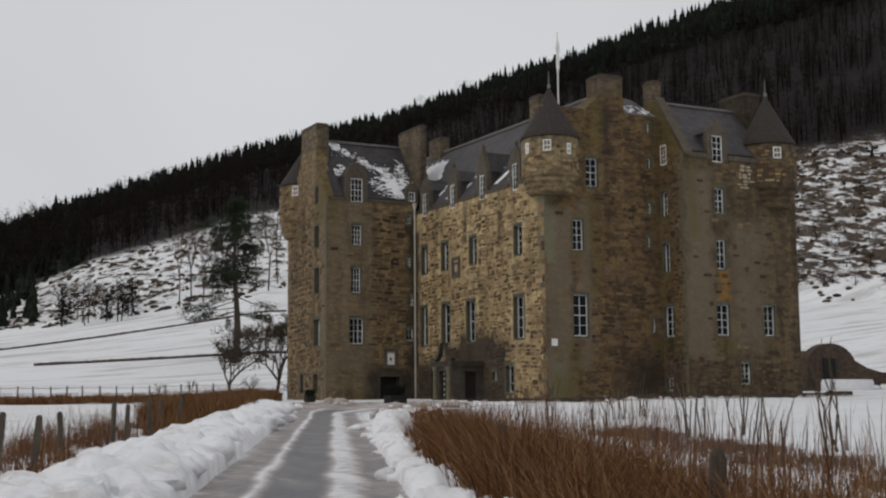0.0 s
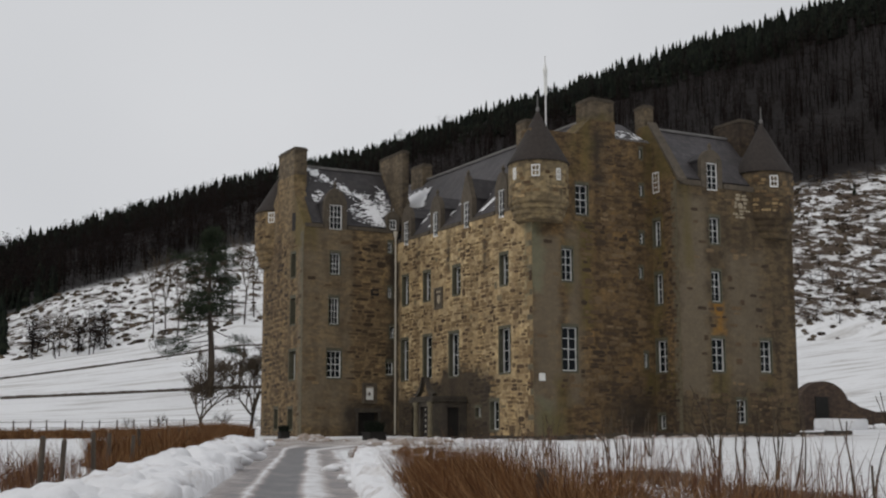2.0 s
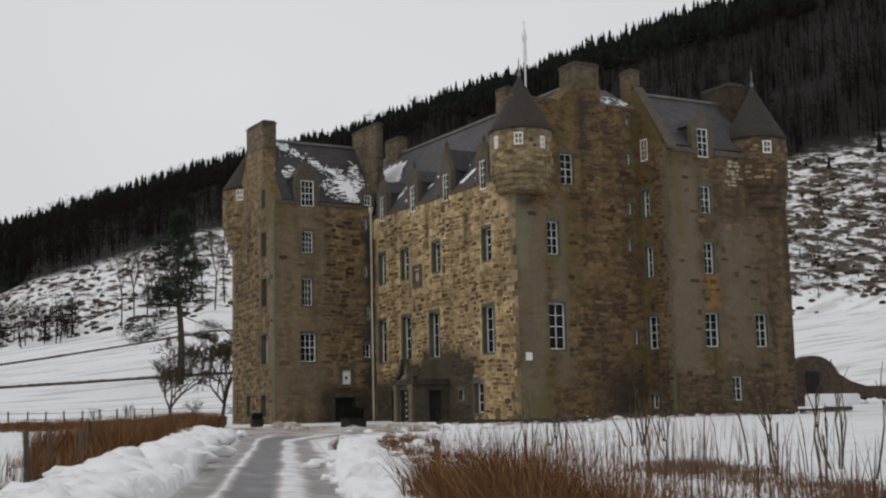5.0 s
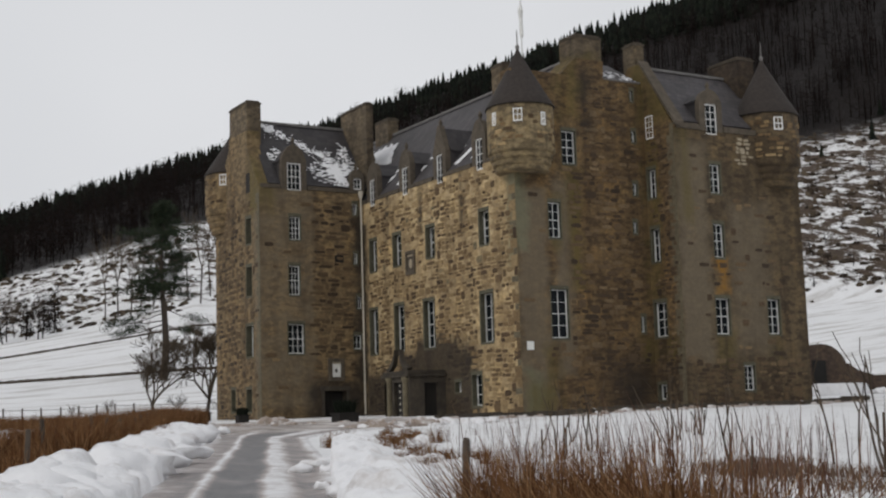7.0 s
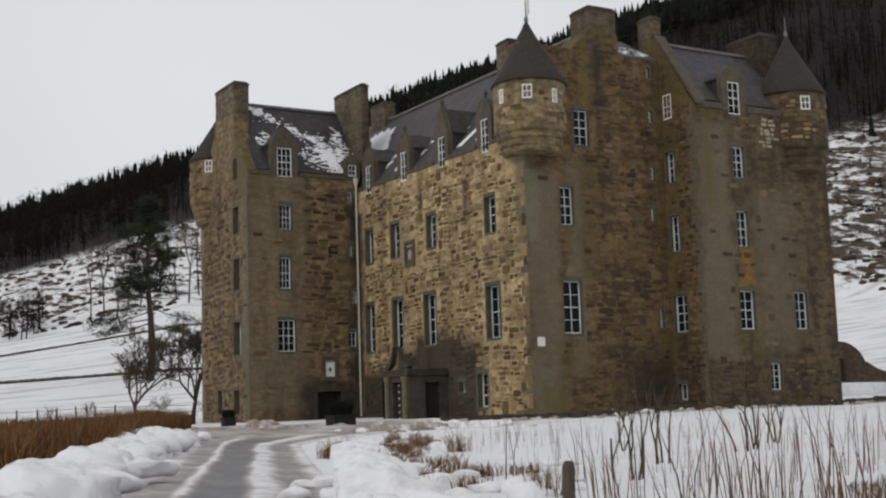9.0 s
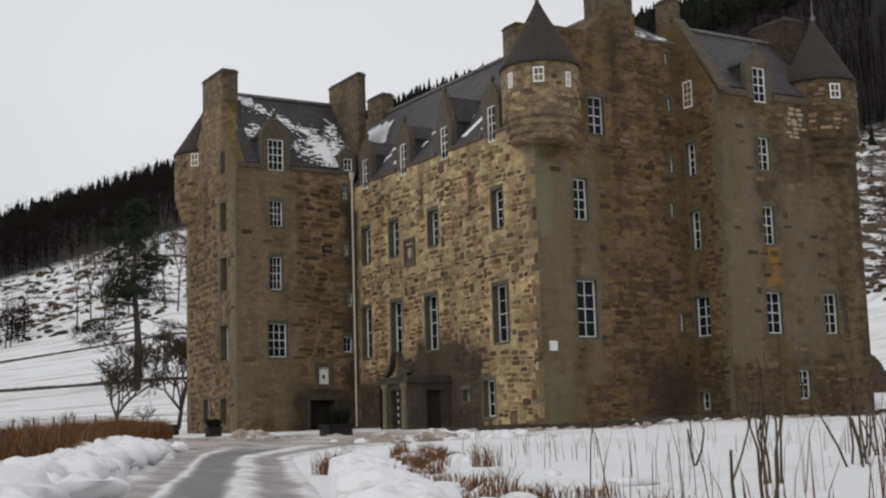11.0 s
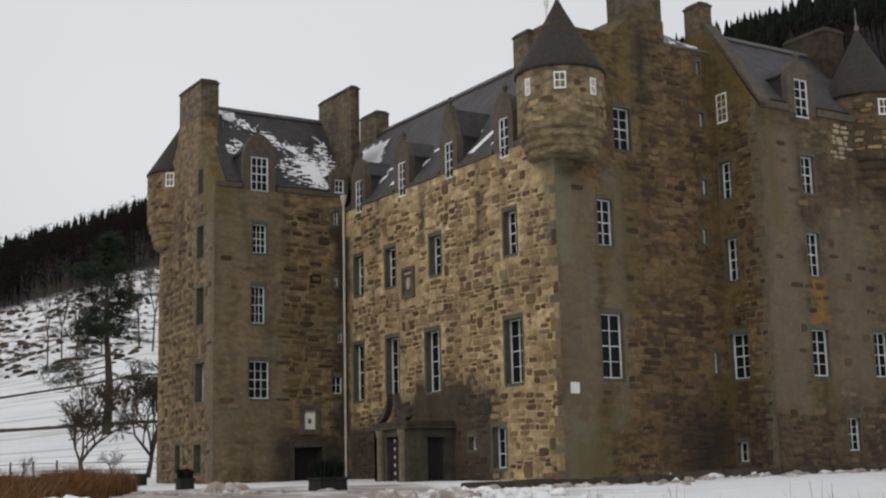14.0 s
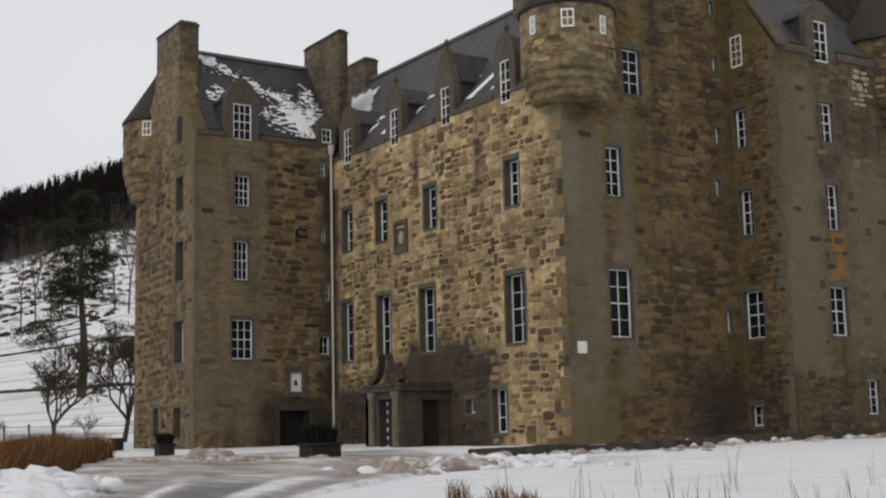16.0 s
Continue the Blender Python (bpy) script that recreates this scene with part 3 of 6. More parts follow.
def bank(name, inner, outer, tall, s0, s1, seed, label, centre):
    """Ploughed snow beside the road: a lumpy ridge of clods."""
    rng = random.Random(seed)
    clods = [(rng.uniform(s0, s1), rng.uniform(inner, outer), rng.uniform(0.07, 0.3) * (1.6 if rng.random() < 0.06 else 1)) for _ in range(int((s1 - s0) * 26))]
    cl = np.array(clods)

    def cross(s):
        row = []
        near = cl[np.abs(cl[:, 0] - s) < 0.9]
        for k in range(37):
            f = k / 36
            u = inner + (outer - inner) * f
            h = tall * (0.75 + 0.25 * math.sin(s * 0.37 + seed)) * math.sin(math.pi * f) ** 0.7
            for cs, cu, cr in near:
                d2 = ((cs - s) ** 2 + (cu - u) ** 2) / (cr * cr)
                if d2 < 1:
                    h = max(h, (tall * 0.7 * math.sin(math.pi * f) ** 0.5 + (0.5 + 0.5 * tall) * cr * min(1.0, 1.5 * math.sqrt(1 - d2))) if 0 < f < 1 else 0)
            h += 0.09 * noise.noise(Vector((s * 2.3, u * 2.6, seed))) + 0.06 * noise.noise(Vector((s * 5.1, u * 5.7, seed + 3))) if 0 < f < 1 else 0
            h *= smooth(s0, s0 + 3, s) * (1 - smooth(s1 - 3, s1, s))
            row.append((u, h - 0.04 if f in (0, 1) else h))
        return row
    return tagged(ribbon(name, cross, s0, s1, 0.09, M_BANK, centre), label, "snow bank", kind="stuff")


bank("snow_bank", -2.35, -0.85, 0.3, -12, 50, 3, "high ridge of ploughed snow clods along the drive", lambda q: -0.5 * float(smooth(25, 50, q)))
bank("snow_bank", 1.08, 2.0, 0.1, -12, 42, 8, "low broken ridge of ploughed snow along the drive", lambda q: 0.7 * float(smooth(22, 44, q)))

# ---- castle ----
castle = thing("castle", (42, 64, 3.2), "tall Z-plan stone tower house with rubble walls and slate roofs", "castle")
FRONT, GABLE, SWY, SWX, NEX, NEY = Face("x", 38.9), Face("y", 57.6), Face("y", 73.0), Face("x", 32.83), Face("x", 46.55), Face("y", 55.4)
BASE = 2.3
# openings: from, to along the wall, bottom, top, panes across, panes up
WIN_FRONT = [(71.35, 72.25, 6.75, 9.15, 2, 4), (68.4, 69.4, 6.75, 9.15, 2, 4), (65.25, 66.3, 6.72, 9.1, 2, 4), (59.82, 60.9, 6.65, 8.95, 2, 4),
             (71.3, 72.1, 11.25, 12.95, 2, 4), (68.55, 69.4, 11.25, 12.9, 2, 4), (65.05, 65.85, 11.25, 12.8, 2, 4), (59.95, 60.75, 11.25, 12.85, 2, 4),
             (62.85, 63.45, 4.42, 4.9, 2, 1), (61.0, 61.85, 3.72, 5.2, 2, 3)]
WIN_GABLE = [(41.62, 42.42, 14.82, 16.4, 2, 4), (40.7, 41.4, 11.28, 12.95, 2, 4), (40.65, 41.62, 6.65, 8.9, 2, 4),
             (45.77, 46.05, 16.15, 16.72, 1, 2), (45.72, 46.02, 13.55, 14.13, 1, 2), (45.63, 45.9, 11.7, 12.25, 1, 2), (45.84, 46.1, 6.95, 7.7, 1, 3), (45.8, 46.02, 18.2, 18.72, 1, 2)]
WIN_SWY = [(34.53, 35.2, 13.0, 14.28, 3, 4), (34.48, 35.13, 10.0, 11.6, 3, 4), (34.38, 35.32, 6.85, 8.45, 3, 4),
           (38.34, 38.66, 14.55, 15.18, 2, 2), (38.36, 38.64, 11.78, 12.38, 2, 2), (38.5, 38.82, 9.32, 10.0, 2, 2), (38.26, 38.76, 7.1, 7.88, 2, 2)]
WIN_SWX = [(74.25, 75.0, 12.9, 14.3, 2, 4), (74.2, 75.0, 10.05, 11.65, 2, 4), (74.1, 75.1, 6.8, 8.45, 2, 4), (76.75, 77.35, 3.9, 5.1, 1, 3), (74.4, 75.15, 3.86, 5.05, 1, 3)]
WIN_NEX = [(56.88, 57.5, 13.4, 14.8, 2, 4), (56.8, 57.45, 10.3, 11.9, 2, 4), (56.57, 57.5, 6.7, 8.35, 2, 4), (56.85, 57.45, 3.74, 4.45, 2, 2)]
WIN_NEY = [(48.67, 49.35, 13.48, 14.9, 2, 4), (48.68, 49.35, 10.38, 12.0, 2, 4), (48.57, 49.45, 6.72, 8.43, 2, 4), (50.14, 50.82, 4.05, 5.25, 2, 4), (51.9, 52.7, 6.75, 8.45, 2, 4)]
DOOR_SW = (36.45, 37.75, BASE, 4.85)
DOOR_MAIN = (64.9, 66.1, BASE, 5.2)


def unit_pane():
    bm = bmesh.new()
    bmesh.ops.create_cube(bm, size=1.0)
    mesh = bpy.data.meshes.new("pane")
    bm.to_mesh(mesh)
    bm.free()
    mesh.materials.append(M_GLASS)
    return mesh


PANE = unit_pane()


def window(face, u0, u1, z0, z1, cols, rows, parent, inset=0.2, surround=True, name="window"):
    """White sash window in its reveal: frame and glazing bars, single panes, dressed stone surround with sill."""
    bm = bmesh.new()
    f, b, deep = 0.05, 0.019, -inset
    if u1 - u0 < 0.45:
        f, b = 0.05, 0.025
    iu, iz = (u1 - u0 - 2 * f) / cols, (z1 - z0 - 2.3 * f) / rows
    holes = []
    for i in range(cols):
        for k in range(rows):
            mid = 0.9 if rows > 2 and k in (rows // 2 - 1, rows // 2) else 0.5
            lo, hi = (b * mid if k == rows // 2 else b / 2), (b * mid if k == rows // 2 - 1 else b / 2)
            holes.append((u0 + f + i * iu + (b / 2 if i else 0), u0 + f + (i + 1) * iu - (b / 2 if i < cols - 1 else 0),
                          z0 + 1.3 * f + k * iz + (lo if k else 0), z0 + 1.3 * f + (k + 1) * iz - (hi if k < rows - 1 else 0)))
    inner = Face(face.axis, face.place + inset)
    wall_panel(bm, inner, u0, u1, z0, z1, holes, 0.07)
    bmesh.ops.remove_doubles(bm, verts=bm.verts, dist=0.001)
    ob = part(name, bm, M_WHITE, parent, "white painted sash window with small panes", clean=False)
    for i in range(cols):
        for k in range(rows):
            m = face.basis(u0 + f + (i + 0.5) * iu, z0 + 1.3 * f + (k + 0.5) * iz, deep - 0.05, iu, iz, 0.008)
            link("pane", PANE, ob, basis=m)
    if surround:
        w = 0.09 if face is FRONT and z1 - z0 > 1 else 0.05
        rng = random.Random(u0 * 13 + z0)
        ja, jb = w * rng.uniform(0.9, 1.3), w * rng.uniform(0.9, 1.3)
        for piece, a, c, e, g, d in (("jamb", u0 - ja, u0 + 0.014, z0, z1 - 0.016, 0.008), ("jamb", u1 - 0.014, u1 + jb, z0, z1 - 0.016, 0.008),
                                     ("lintel", u0 - ja, u1 + jb, z1 - 0.014, z1 + 0.16, 0.01), ("sill", u0 - w * 0.4, u1 + w * 0.4, z0 - 0.1, z0 + 0.012, 0.02)):
            bm = bmesh.new()
            face.block(bm, a, c, e, g, 0.01 - inset, d, 0.006)
            part(piece, bm, M_MARGIN, ob)
    # near-black panel in place of the unlit room behind
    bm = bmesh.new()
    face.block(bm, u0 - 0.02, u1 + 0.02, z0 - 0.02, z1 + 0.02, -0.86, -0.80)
    part("unlit_room_panel", bm, M_DARK, ob)
    return ob


def wall(name, face, u0, u1, z1, holes, material, label, z0=BASE):
    bm = bmesh.new()
    wall_panel(bm, face, u0, u1, z0, z1, holes)
    ob = part(name, bm, material, castle, label, clean=False)
    return ob


DORMERS = {"f": [(71.33, 71.93, 14.85, 16.3), (67.62, 68.22, 14.85, 16.3), (64.0, 64.6, 14.85, 16.3), (60.27, 60.87, 14.85, 16.35)], "s": [(34.45, 35.25, 15.7, 17.2)], "n": [(48.6, 49.3, 16.35, 17.85)]}


def notch(key, top):
    return [(a, b, z, top) for a, b, z, _ in DORMERS[key]]


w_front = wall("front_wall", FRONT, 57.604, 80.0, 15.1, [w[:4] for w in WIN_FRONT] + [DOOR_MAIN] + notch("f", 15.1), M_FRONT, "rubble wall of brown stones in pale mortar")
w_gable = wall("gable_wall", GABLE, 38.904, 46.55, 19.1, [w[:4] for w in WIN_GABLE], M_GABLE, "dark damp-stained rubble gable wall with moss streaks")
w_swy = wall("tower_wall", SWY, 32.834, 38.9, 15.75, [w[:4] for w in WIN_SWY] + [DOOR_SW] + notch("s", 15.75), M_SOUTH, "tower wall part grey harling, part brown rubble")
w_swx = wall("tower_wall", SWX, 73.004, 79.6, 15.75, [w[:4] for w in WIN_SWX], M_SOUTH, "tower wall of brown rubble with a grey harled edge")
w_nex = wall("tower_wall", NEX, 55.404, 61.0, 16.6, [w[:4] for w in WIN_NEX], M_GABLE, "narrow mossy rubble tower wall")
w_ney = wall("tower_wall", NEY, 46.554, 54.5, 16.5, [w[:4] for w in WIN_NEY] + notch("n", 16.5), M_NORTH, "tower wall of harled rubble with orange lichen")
for face, wins, own in ((FRONT, WIN_FRONT, w_front), (GABLE, WIN_GABLE, w_gable), (SWY, WIN_SWY, w_swy), (SWX, WIN_SWX, w_swx), (NEX, WIN_NEX, w_nex), (NEY, WIN_NEY, w_ney)):
    for w in wins:
        window(face, *w, castle, 0.34 if face is SWX else 0.26 if face is FRONT else 0.2 if face.axis == "x" else 0.15)

# walls away from the drive close the castle
bm = bmesh.new()
box(bm, 46.6, 47.5, 61.0, 80.0, BASE, 15.1)
box(bm, 38.9, 47.5, 79.2, 80.1, BASE, 15.1)
part("back_wall", bm, M_GABLE, castle)
bm = bmesh.new()
box(bm, 32.85, 38.9, 78.8, 79.62, BASE, 15.75)
part("back_wall", bm, M_SOUTH, castle)
bm = bmesh.new()
box(bm, 53.62, 54.52, 55.42, 61.0, BASE, 16.5)
box(bm, 46.57, 54.5, 60.2, 61.02, BASE, 16.5)
part("back_wall", bm, M_NORTH, castle)


def slab(name, pts, thick, material=None, label=""):
    """A roof slope: polygon given along its top face, with thickness below."""
    bm = bmesh.new()
    a, b, c = (Vector(p) for p in pts[:3])
    nrm = (b - a).cross(c - a).normalized()
    if nrm.z > 0:
        nrm = -nrm
    prism(bm, pts, nrm * thick)
    return part(name, bm, material or M_SLATE, castle, label)


# main roof, ridge along y
RX, RZ = 43.0, 20.15
slab("roof_slope", [(39.02, 57.95, 15.37), (39.02, 79.9, 15.37), (RX, 79.9, RZ), (RX, 57.95, RZ)], 0.15, label="grey slate roof slope")
slab("roof_slope", [(47.6, 60.5, 15.05), (RX, 57.95, RZ), (RX, 79.9, RZ), (47.6, 79.9, 15.05)], 0.15)
slab("roof_slope", [(44.2, 57.75, 19.2), (46.6, 57.75, 19.2), (46.6, 60.2, 20.7), (44.2, 60.2, 20.7)], 0.12)
bm = bmesh.new()
box(bm, RX - 0.12, RX + 0.12, 58.0, 79.9, RZ - 0.05, RZ + 0.1, 0.03)
part("ridge", bm, M_LEAD, castle)
# gable shoulder under the chimney, and coping
bm = bmesh.new()
prism(bm, [(41.7, 57.6, 19.1), (44.25, 57.6, 19.1), (44.25, 57.6, 20.0), (42.6, 57.6, 20.0)], (0, 1.6, 0))
part("gable_shoulder", bm, M_GABLE, castle)
bm = bmesh.new()
box(bm, 44.25, 46.5, 57.55, 58.3, 19.1, 19.2, 0.03)
part("coping", bm, M_LEAD, castle)

# south-west tower roof, ridge along x
SY, SZ = 76.1, 20.05
# front slope's shading is in its darker slate colour
slab("roof_slope", [(33.4, 73.12, 16.06), (39.6, 73.12, 16.06), (39.6, SY, SZ), (33.4, SY, SZ)], 0.15, M_SLATE_SHADED, label="slate roof slope, darkened for its facing, streaked with snow")
slab("roof_slope", [(33.4, 79.5, 15.6), (33.4, SY, SZ), (40.5, SY, SZ), (40.5, 79.5, 15.6)], 0.15)
bm = bmesh.new()
box(bm, 33.9, 39.6, SY - 0.12, SY + 0.12, SZ - 0.05, SZ + 0.1, 0.03)
part("ridge", bm, M_LEAD, castle)
bm = bmesh.new()
prism(bm, [(32.83, 73.0, 15.75), (32.83, 79.6, 15.75), (32.83, 77.4, 18.6), (32.83, 77.4, 19.2), (32.83, 74.7, 19.2), (32.83, 74.7, 18.2)], (0.75, 0, 0))
part("gable_wall", bm, M_SOUTH, castle)

# north-east tower roof, ridge along x
NY, NZ = 58.2, 20.1
slab("roof_slope", [(47.0, 55.52, 16.92), (54.3, 55.52, 16.92), (52.4, NY, NZ), (47.0, NY, NZ)], 0.15, label="blue-grey slate roof slope")
slab("roof_slope", [(47.0, 61.2, 16.55), (47.0, NY, NZ), (52.4, NY, NZ), (54.3, 61.2, 16.55)], 0.15)
slab("roof_slope", [(54.6, 55.2, 16.5), (54.6, 61.2, 16.5), (52.4, NY, NZ)], 0.15)
bm = bmesh.new()
box(bm, 47.0, 52.5, NY - 0.12, NY + 0.12, NZ - 0.05, NZ + 0.1, 0.03)
part("ridge", bm, M_LEAD, castle)
bm = bmesh.new()
prism(bm, [(46.55, 55.4, 16.6), (46.55, 61.0, 16.6), (46.55, NY + 0.4, NZ + 0.05), (46.55, NY - 0.5, NZ + 0.05)], (0.6, 0, 0))
part("gable_wall", bm, M_GABLE, castle)
bm = bmesh.new()
prism(bm, [(46.5, 55.25, 16.62), (46.5, NY - 0.5, NZ + 0.06), (46.5, NY - 0.5, NZ + 0.24), (46.5, 55.25, 16.82)], (0.6, 0, 0))
part("skew", bm, M_DORMER, castle, "mossy skew stones")


# wall-head course between the walls and the slates
for face, u0, u1, z0, z1, gaps in ((FRONT, 59.0, 73.0, 15.1, 15.3, DORMERS["f"]), (SWY, 32.9, 38.3, 15.75, 15.98, DORMERS["s"]), (NEY, 46.7, 52.2, 16.5, 16.8, DORMERS["n"])):
    cuts = sorted([u0, u1] + [q for g in gaps for q in (g[0] - 0.4, g[1] + 0.4)])
    for a, b in zip(cuts[::2], cuts[1::2]):
        bm = bmesh.new()
        face.block(bm, a, b, z0, z1, -0.6, 0.05, 0.02)
        part("wall_head", bm, M_DORMER, castle)


def chimney(x0, x1, y0, y1, z0, z1, label="rubble chimney stack with a stone cap", stone=None):
    bm = bmesh.new()
    box(bm, x0, x1, y0, y1, z0, z1 - 0.2)
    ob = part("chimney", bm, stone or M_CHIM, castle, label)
    bm = bmesh.new()
    box(bm, x0 - 0.05, x1 + 0.05, y0 - 0.05, y1 + 0.05, z1 - 0.2, z1 - 0.1, 0.025)
    box(bm, x0 + 0.02, x1 - 0.02, y0 + 0.02, y1 - 0.02, z1 - 0.1, z1, 0.04)
    part("cap", bm, M_DORMER, ob)


chimney(42.7, 44.2, 57.62, 58.95, 19.0, 21.25)
chimney(32.85, 33.68, 74.75, 77.3, 18.5, 20.95)
chimney(39.35, 39.78, 73.05, 76.25, 15.3, 21.1)
chimney(42.6, 43.3, 76.5, 78.15, 18.5, 21.25)
chimney(42.6, 43.4, 63.85, 64.9, 19.5, 21.45)
chimney(46.56, 47.15, 58.0, 58.9, 19.5, 21.4)
chimney(52.6, 53.7, 57.2, 59.4, 16.0, 21.15, "dark brown rubble chimney stack", M_CHIM_DARK)


def turret(cx, cy, r, z_low, z_floor, z_eave, z_tip, wall_mat, slits, label):
    """Corner turret: corbel courses, drum, conical roof, finial, small windows."""
    bm = bmesh.new()
    steps = 4
    prof = [(r * 0.58, z_low)]
    for k in range(steps):
        a = z_low + (z_floor - z_low) * k / steps
        rr = r * (0.7 + 0.3 * ((k + 1) / steps) ** 0.85)
        h = (z_floor - z_low) / steps
        prof += [(rr - 0.06, a + 0.02), (rr, a + 0.1 * h + 0.03), (rr + 0.015, a + 0.75 * h), (rr - 0.01, a + h)]
    prof += [(r, z_floor + 0.05), (r * 0.995, z_eave)]
    lathe(bm, prof, cx, cy, 44)
    ob = part("turret", bm, wall_mat, castle, label, True)
    bm = bmesh.new()
    prof = [(r * 0.9, z_eave - 0.03), (r + 0.06, z_eave - 0.05), (r + 0.06, z_eave + 0.02)]
    for k in range(1, 8):
        f = k / 8
        prof.append(((r + 0.05) * (1 - f) ** 1.04, z_eave + 0.02 + (z_tip - z_eave) * f))
    prof.append((0.03, z_tip))
    lathe(bm, prof, cx, cy, 40)
    part("cone_roof", bm, M_CONE, ob, "conical slate roof", True)
    bm = bmesh.new()
    lathe(bm, [(0.06, z_tip - 0.12), (0.09, z_tip), (0.1, z_tip + 0.1), (0.03, z_tip + 0.18), (0.025, z_tip + 0.75), (0.008, z_tip + 0.9)], cx, cy, 10)
    part("finial", bm, M_LEAD, ob, "stone and iron finial")
    for deg, z0, w, h in slits:
        a = radians(deg)
        d = Vector((math.cos(a), math.sin(a), 0))
        t = Vector((-d.y, d.x, 0))
        rot = Matrix((t, -d, Vector((0, 0, 1)))).transposed().to_4x4()
        seat = Matrix.Translation(Vector((cx, cy, z0)) + d * (r + 0.015)) @ rot
        bm = bmesh.new()
        holes = [(a0, a1, b0, b1) for a0, a1 in ((-w / 2 + 0.05, -0.014), (0.014, w / 2 - 0.05)) for b0, b1 in ((0.06, h / 2 - 0.02), (h / 2 + 0.02, h - 0.05))]
        wall_panel(bm, Face("y", 0.0), -w / 2, w / 2, 0, h, holes, 0.16)
        bmesh.ops.remove_doubles(bm, verts=bm.verts, dist=0.001)
        bm.transform(seat)
        win = part("window", bm, M_WHITE, ob, clean=False)
        bm = bmesh.new()
        box(bm, -w / 2 + 0.03, w / 2 - 0.03, 0.03, 0.12, 0.03, h - 0.03)
        bm.transform(seat)
        part("pane", bm, M_GLASS, ob)
    return ob


turret(39.5, 57.85, 1.55, 14.2, 15.3, 17.25, 20.15, M_DRUM, [(-128, 16.35, 0.42, 0.6), (-82, 16.2, 0.26, 0.6), (-174, 16.3, 0.24, 0.6)], "round rubble corner turret on corbel courses")
turret(33.65, 79.15, 1.5, 14.0, 15.4, 17.5, 19.95, M_SOUTH, [(-130, 16.7, 0.4, 0.65)], "round corner turret at the far tower corner")
turret(53.2, 56.1, 1.6, 14.0, 15.3, 17.7, 20.75, M_NORTH, [(-112, 16.75, 0.45, 0.65)], "round corner turret on a corbelled base")


def dormer(face, u0, u1, z0, z1, cols, rows, eave, back, top="round", wide=0.32, rise=0.82):
    """Stone dormer that rises from the wall head: front with window, cheeks and little slate roof."""
    wall_face, face = face, Face(face.axis, face.place - 0.006)
    ob_bm = bmesh.new()
    a, b = u0 - wide, u1 + wide
    wall_panel(ob_bm, face, a, b, eave, z1 + 0.14, [(u0, u1, max(z0, eave), z1)], 0.3)
    mid, peak = (a + b) / 2, z1 + 0.14
    if top == "round":
        pts = [face.at(mid + (b - a) / 2 * math.cos(math.pi * k / 10) * (1 - 0.22 * math.sin(math.pi * k / 10)), peak + rise * math.sin(math.pi * k / 10)) for k in range(11)]
        crest = peak + rise
    else:
        pts = [face.at(b, peak), face.at(mid + 0.1, peak + 1.35), face.at(mid - 0.1, peak + 1.35), face.at(a, peak)]
        crest = peak + 1.3
    prism(ob_bm, pts, Vector(face.at(0, 0, -0.3)) - Vector(face.at(0, 0, 0)))
    ob = part("dormer", ob_bm, M_DORMER, castle, "brown stone dormer head with carved top", clean=False)
    bm = bmesh.new()
    for p in (a, b):
        bm = bmesh.new()
        q = p + (0.12 if p == a else -0.12)
        pts = [face.at(p, eave - 0.2, -0.3), face.at(p, peak, -0.3), face.at(p, peak, -back), face.at(p, eave - 0.2, -0.35)]
        prism(bm, pts, Vector(face.at(q, 0, 0)) - Vector(face.at(p, 0, 0)))
        part("cheek", bm, M_SLATE_SHADED, ob)
    for p, q in ((a - 0.08, mid), (b + 0.08, mid)):
        bm = bmesh.new()
        prism(bm, [face.at(p, peak - 0.06, -0.28), face.at(q, crest - 0.14, -0.28), face.at(q, crest - 0.14, -back - 0.5), face.at(p, peak - 0.06, -back - 0.2)], (0, 0, 0.08))
        part("dormer_roof", bm, M_SLATE_SHADED, ob)
    bm = bmesh.new()
    x, y, _ = face.at(mid, 0, -0.15)
    lathe(bm, [(0.1, crest - 0.02), (0.07, crest + 0.1), (0.12, crest + 0.22), (0.02, crest + 0.42)], x, y, 8)
    part("finial", bm, M_DORMER, ob)
    window(wall_face, u0, u1, z0, z1, cols, rows, castle, 0.03, False)
    return ob


for (u0, u1, z0, z1), top in zip(DORMERS["f"], ("round", "round", "peak", "round")):
    dormer(FRONT, u0, u1, z0, z1, 2, 4, 15.1, 1.6, top)
dormer(SWY, *DORMERS["s"][0], 3, 4, 15.75, 1.6, "round", 0.34, 0.9)
dormer(SWY, 38.46, 38.92, 15.98, 16.6, 2, 2, 15.75, 1.0, "round", 0.2, 0.4)
dormer(NEY, *DORMERS["n"][0], 2, 4, 16.5, 1.7, "round", 0.36, 0.6)

# windows high in the tower gables
window(NEX, 56.88, 57.42, 16.29, 17.42, 2, 4, castle, -0.012, False)
# narrow recess drawn as a flat dark panel, its shade put in as colour
bm = bmesh.new()
SWX.block(bm, 74.35, 74.9, 15.7, 16.8, -0.02, 0.012, 0.005)
part("slit_shade", bm, M_DOOR, castle, "dark panel for the shaded slit in the tower gable")

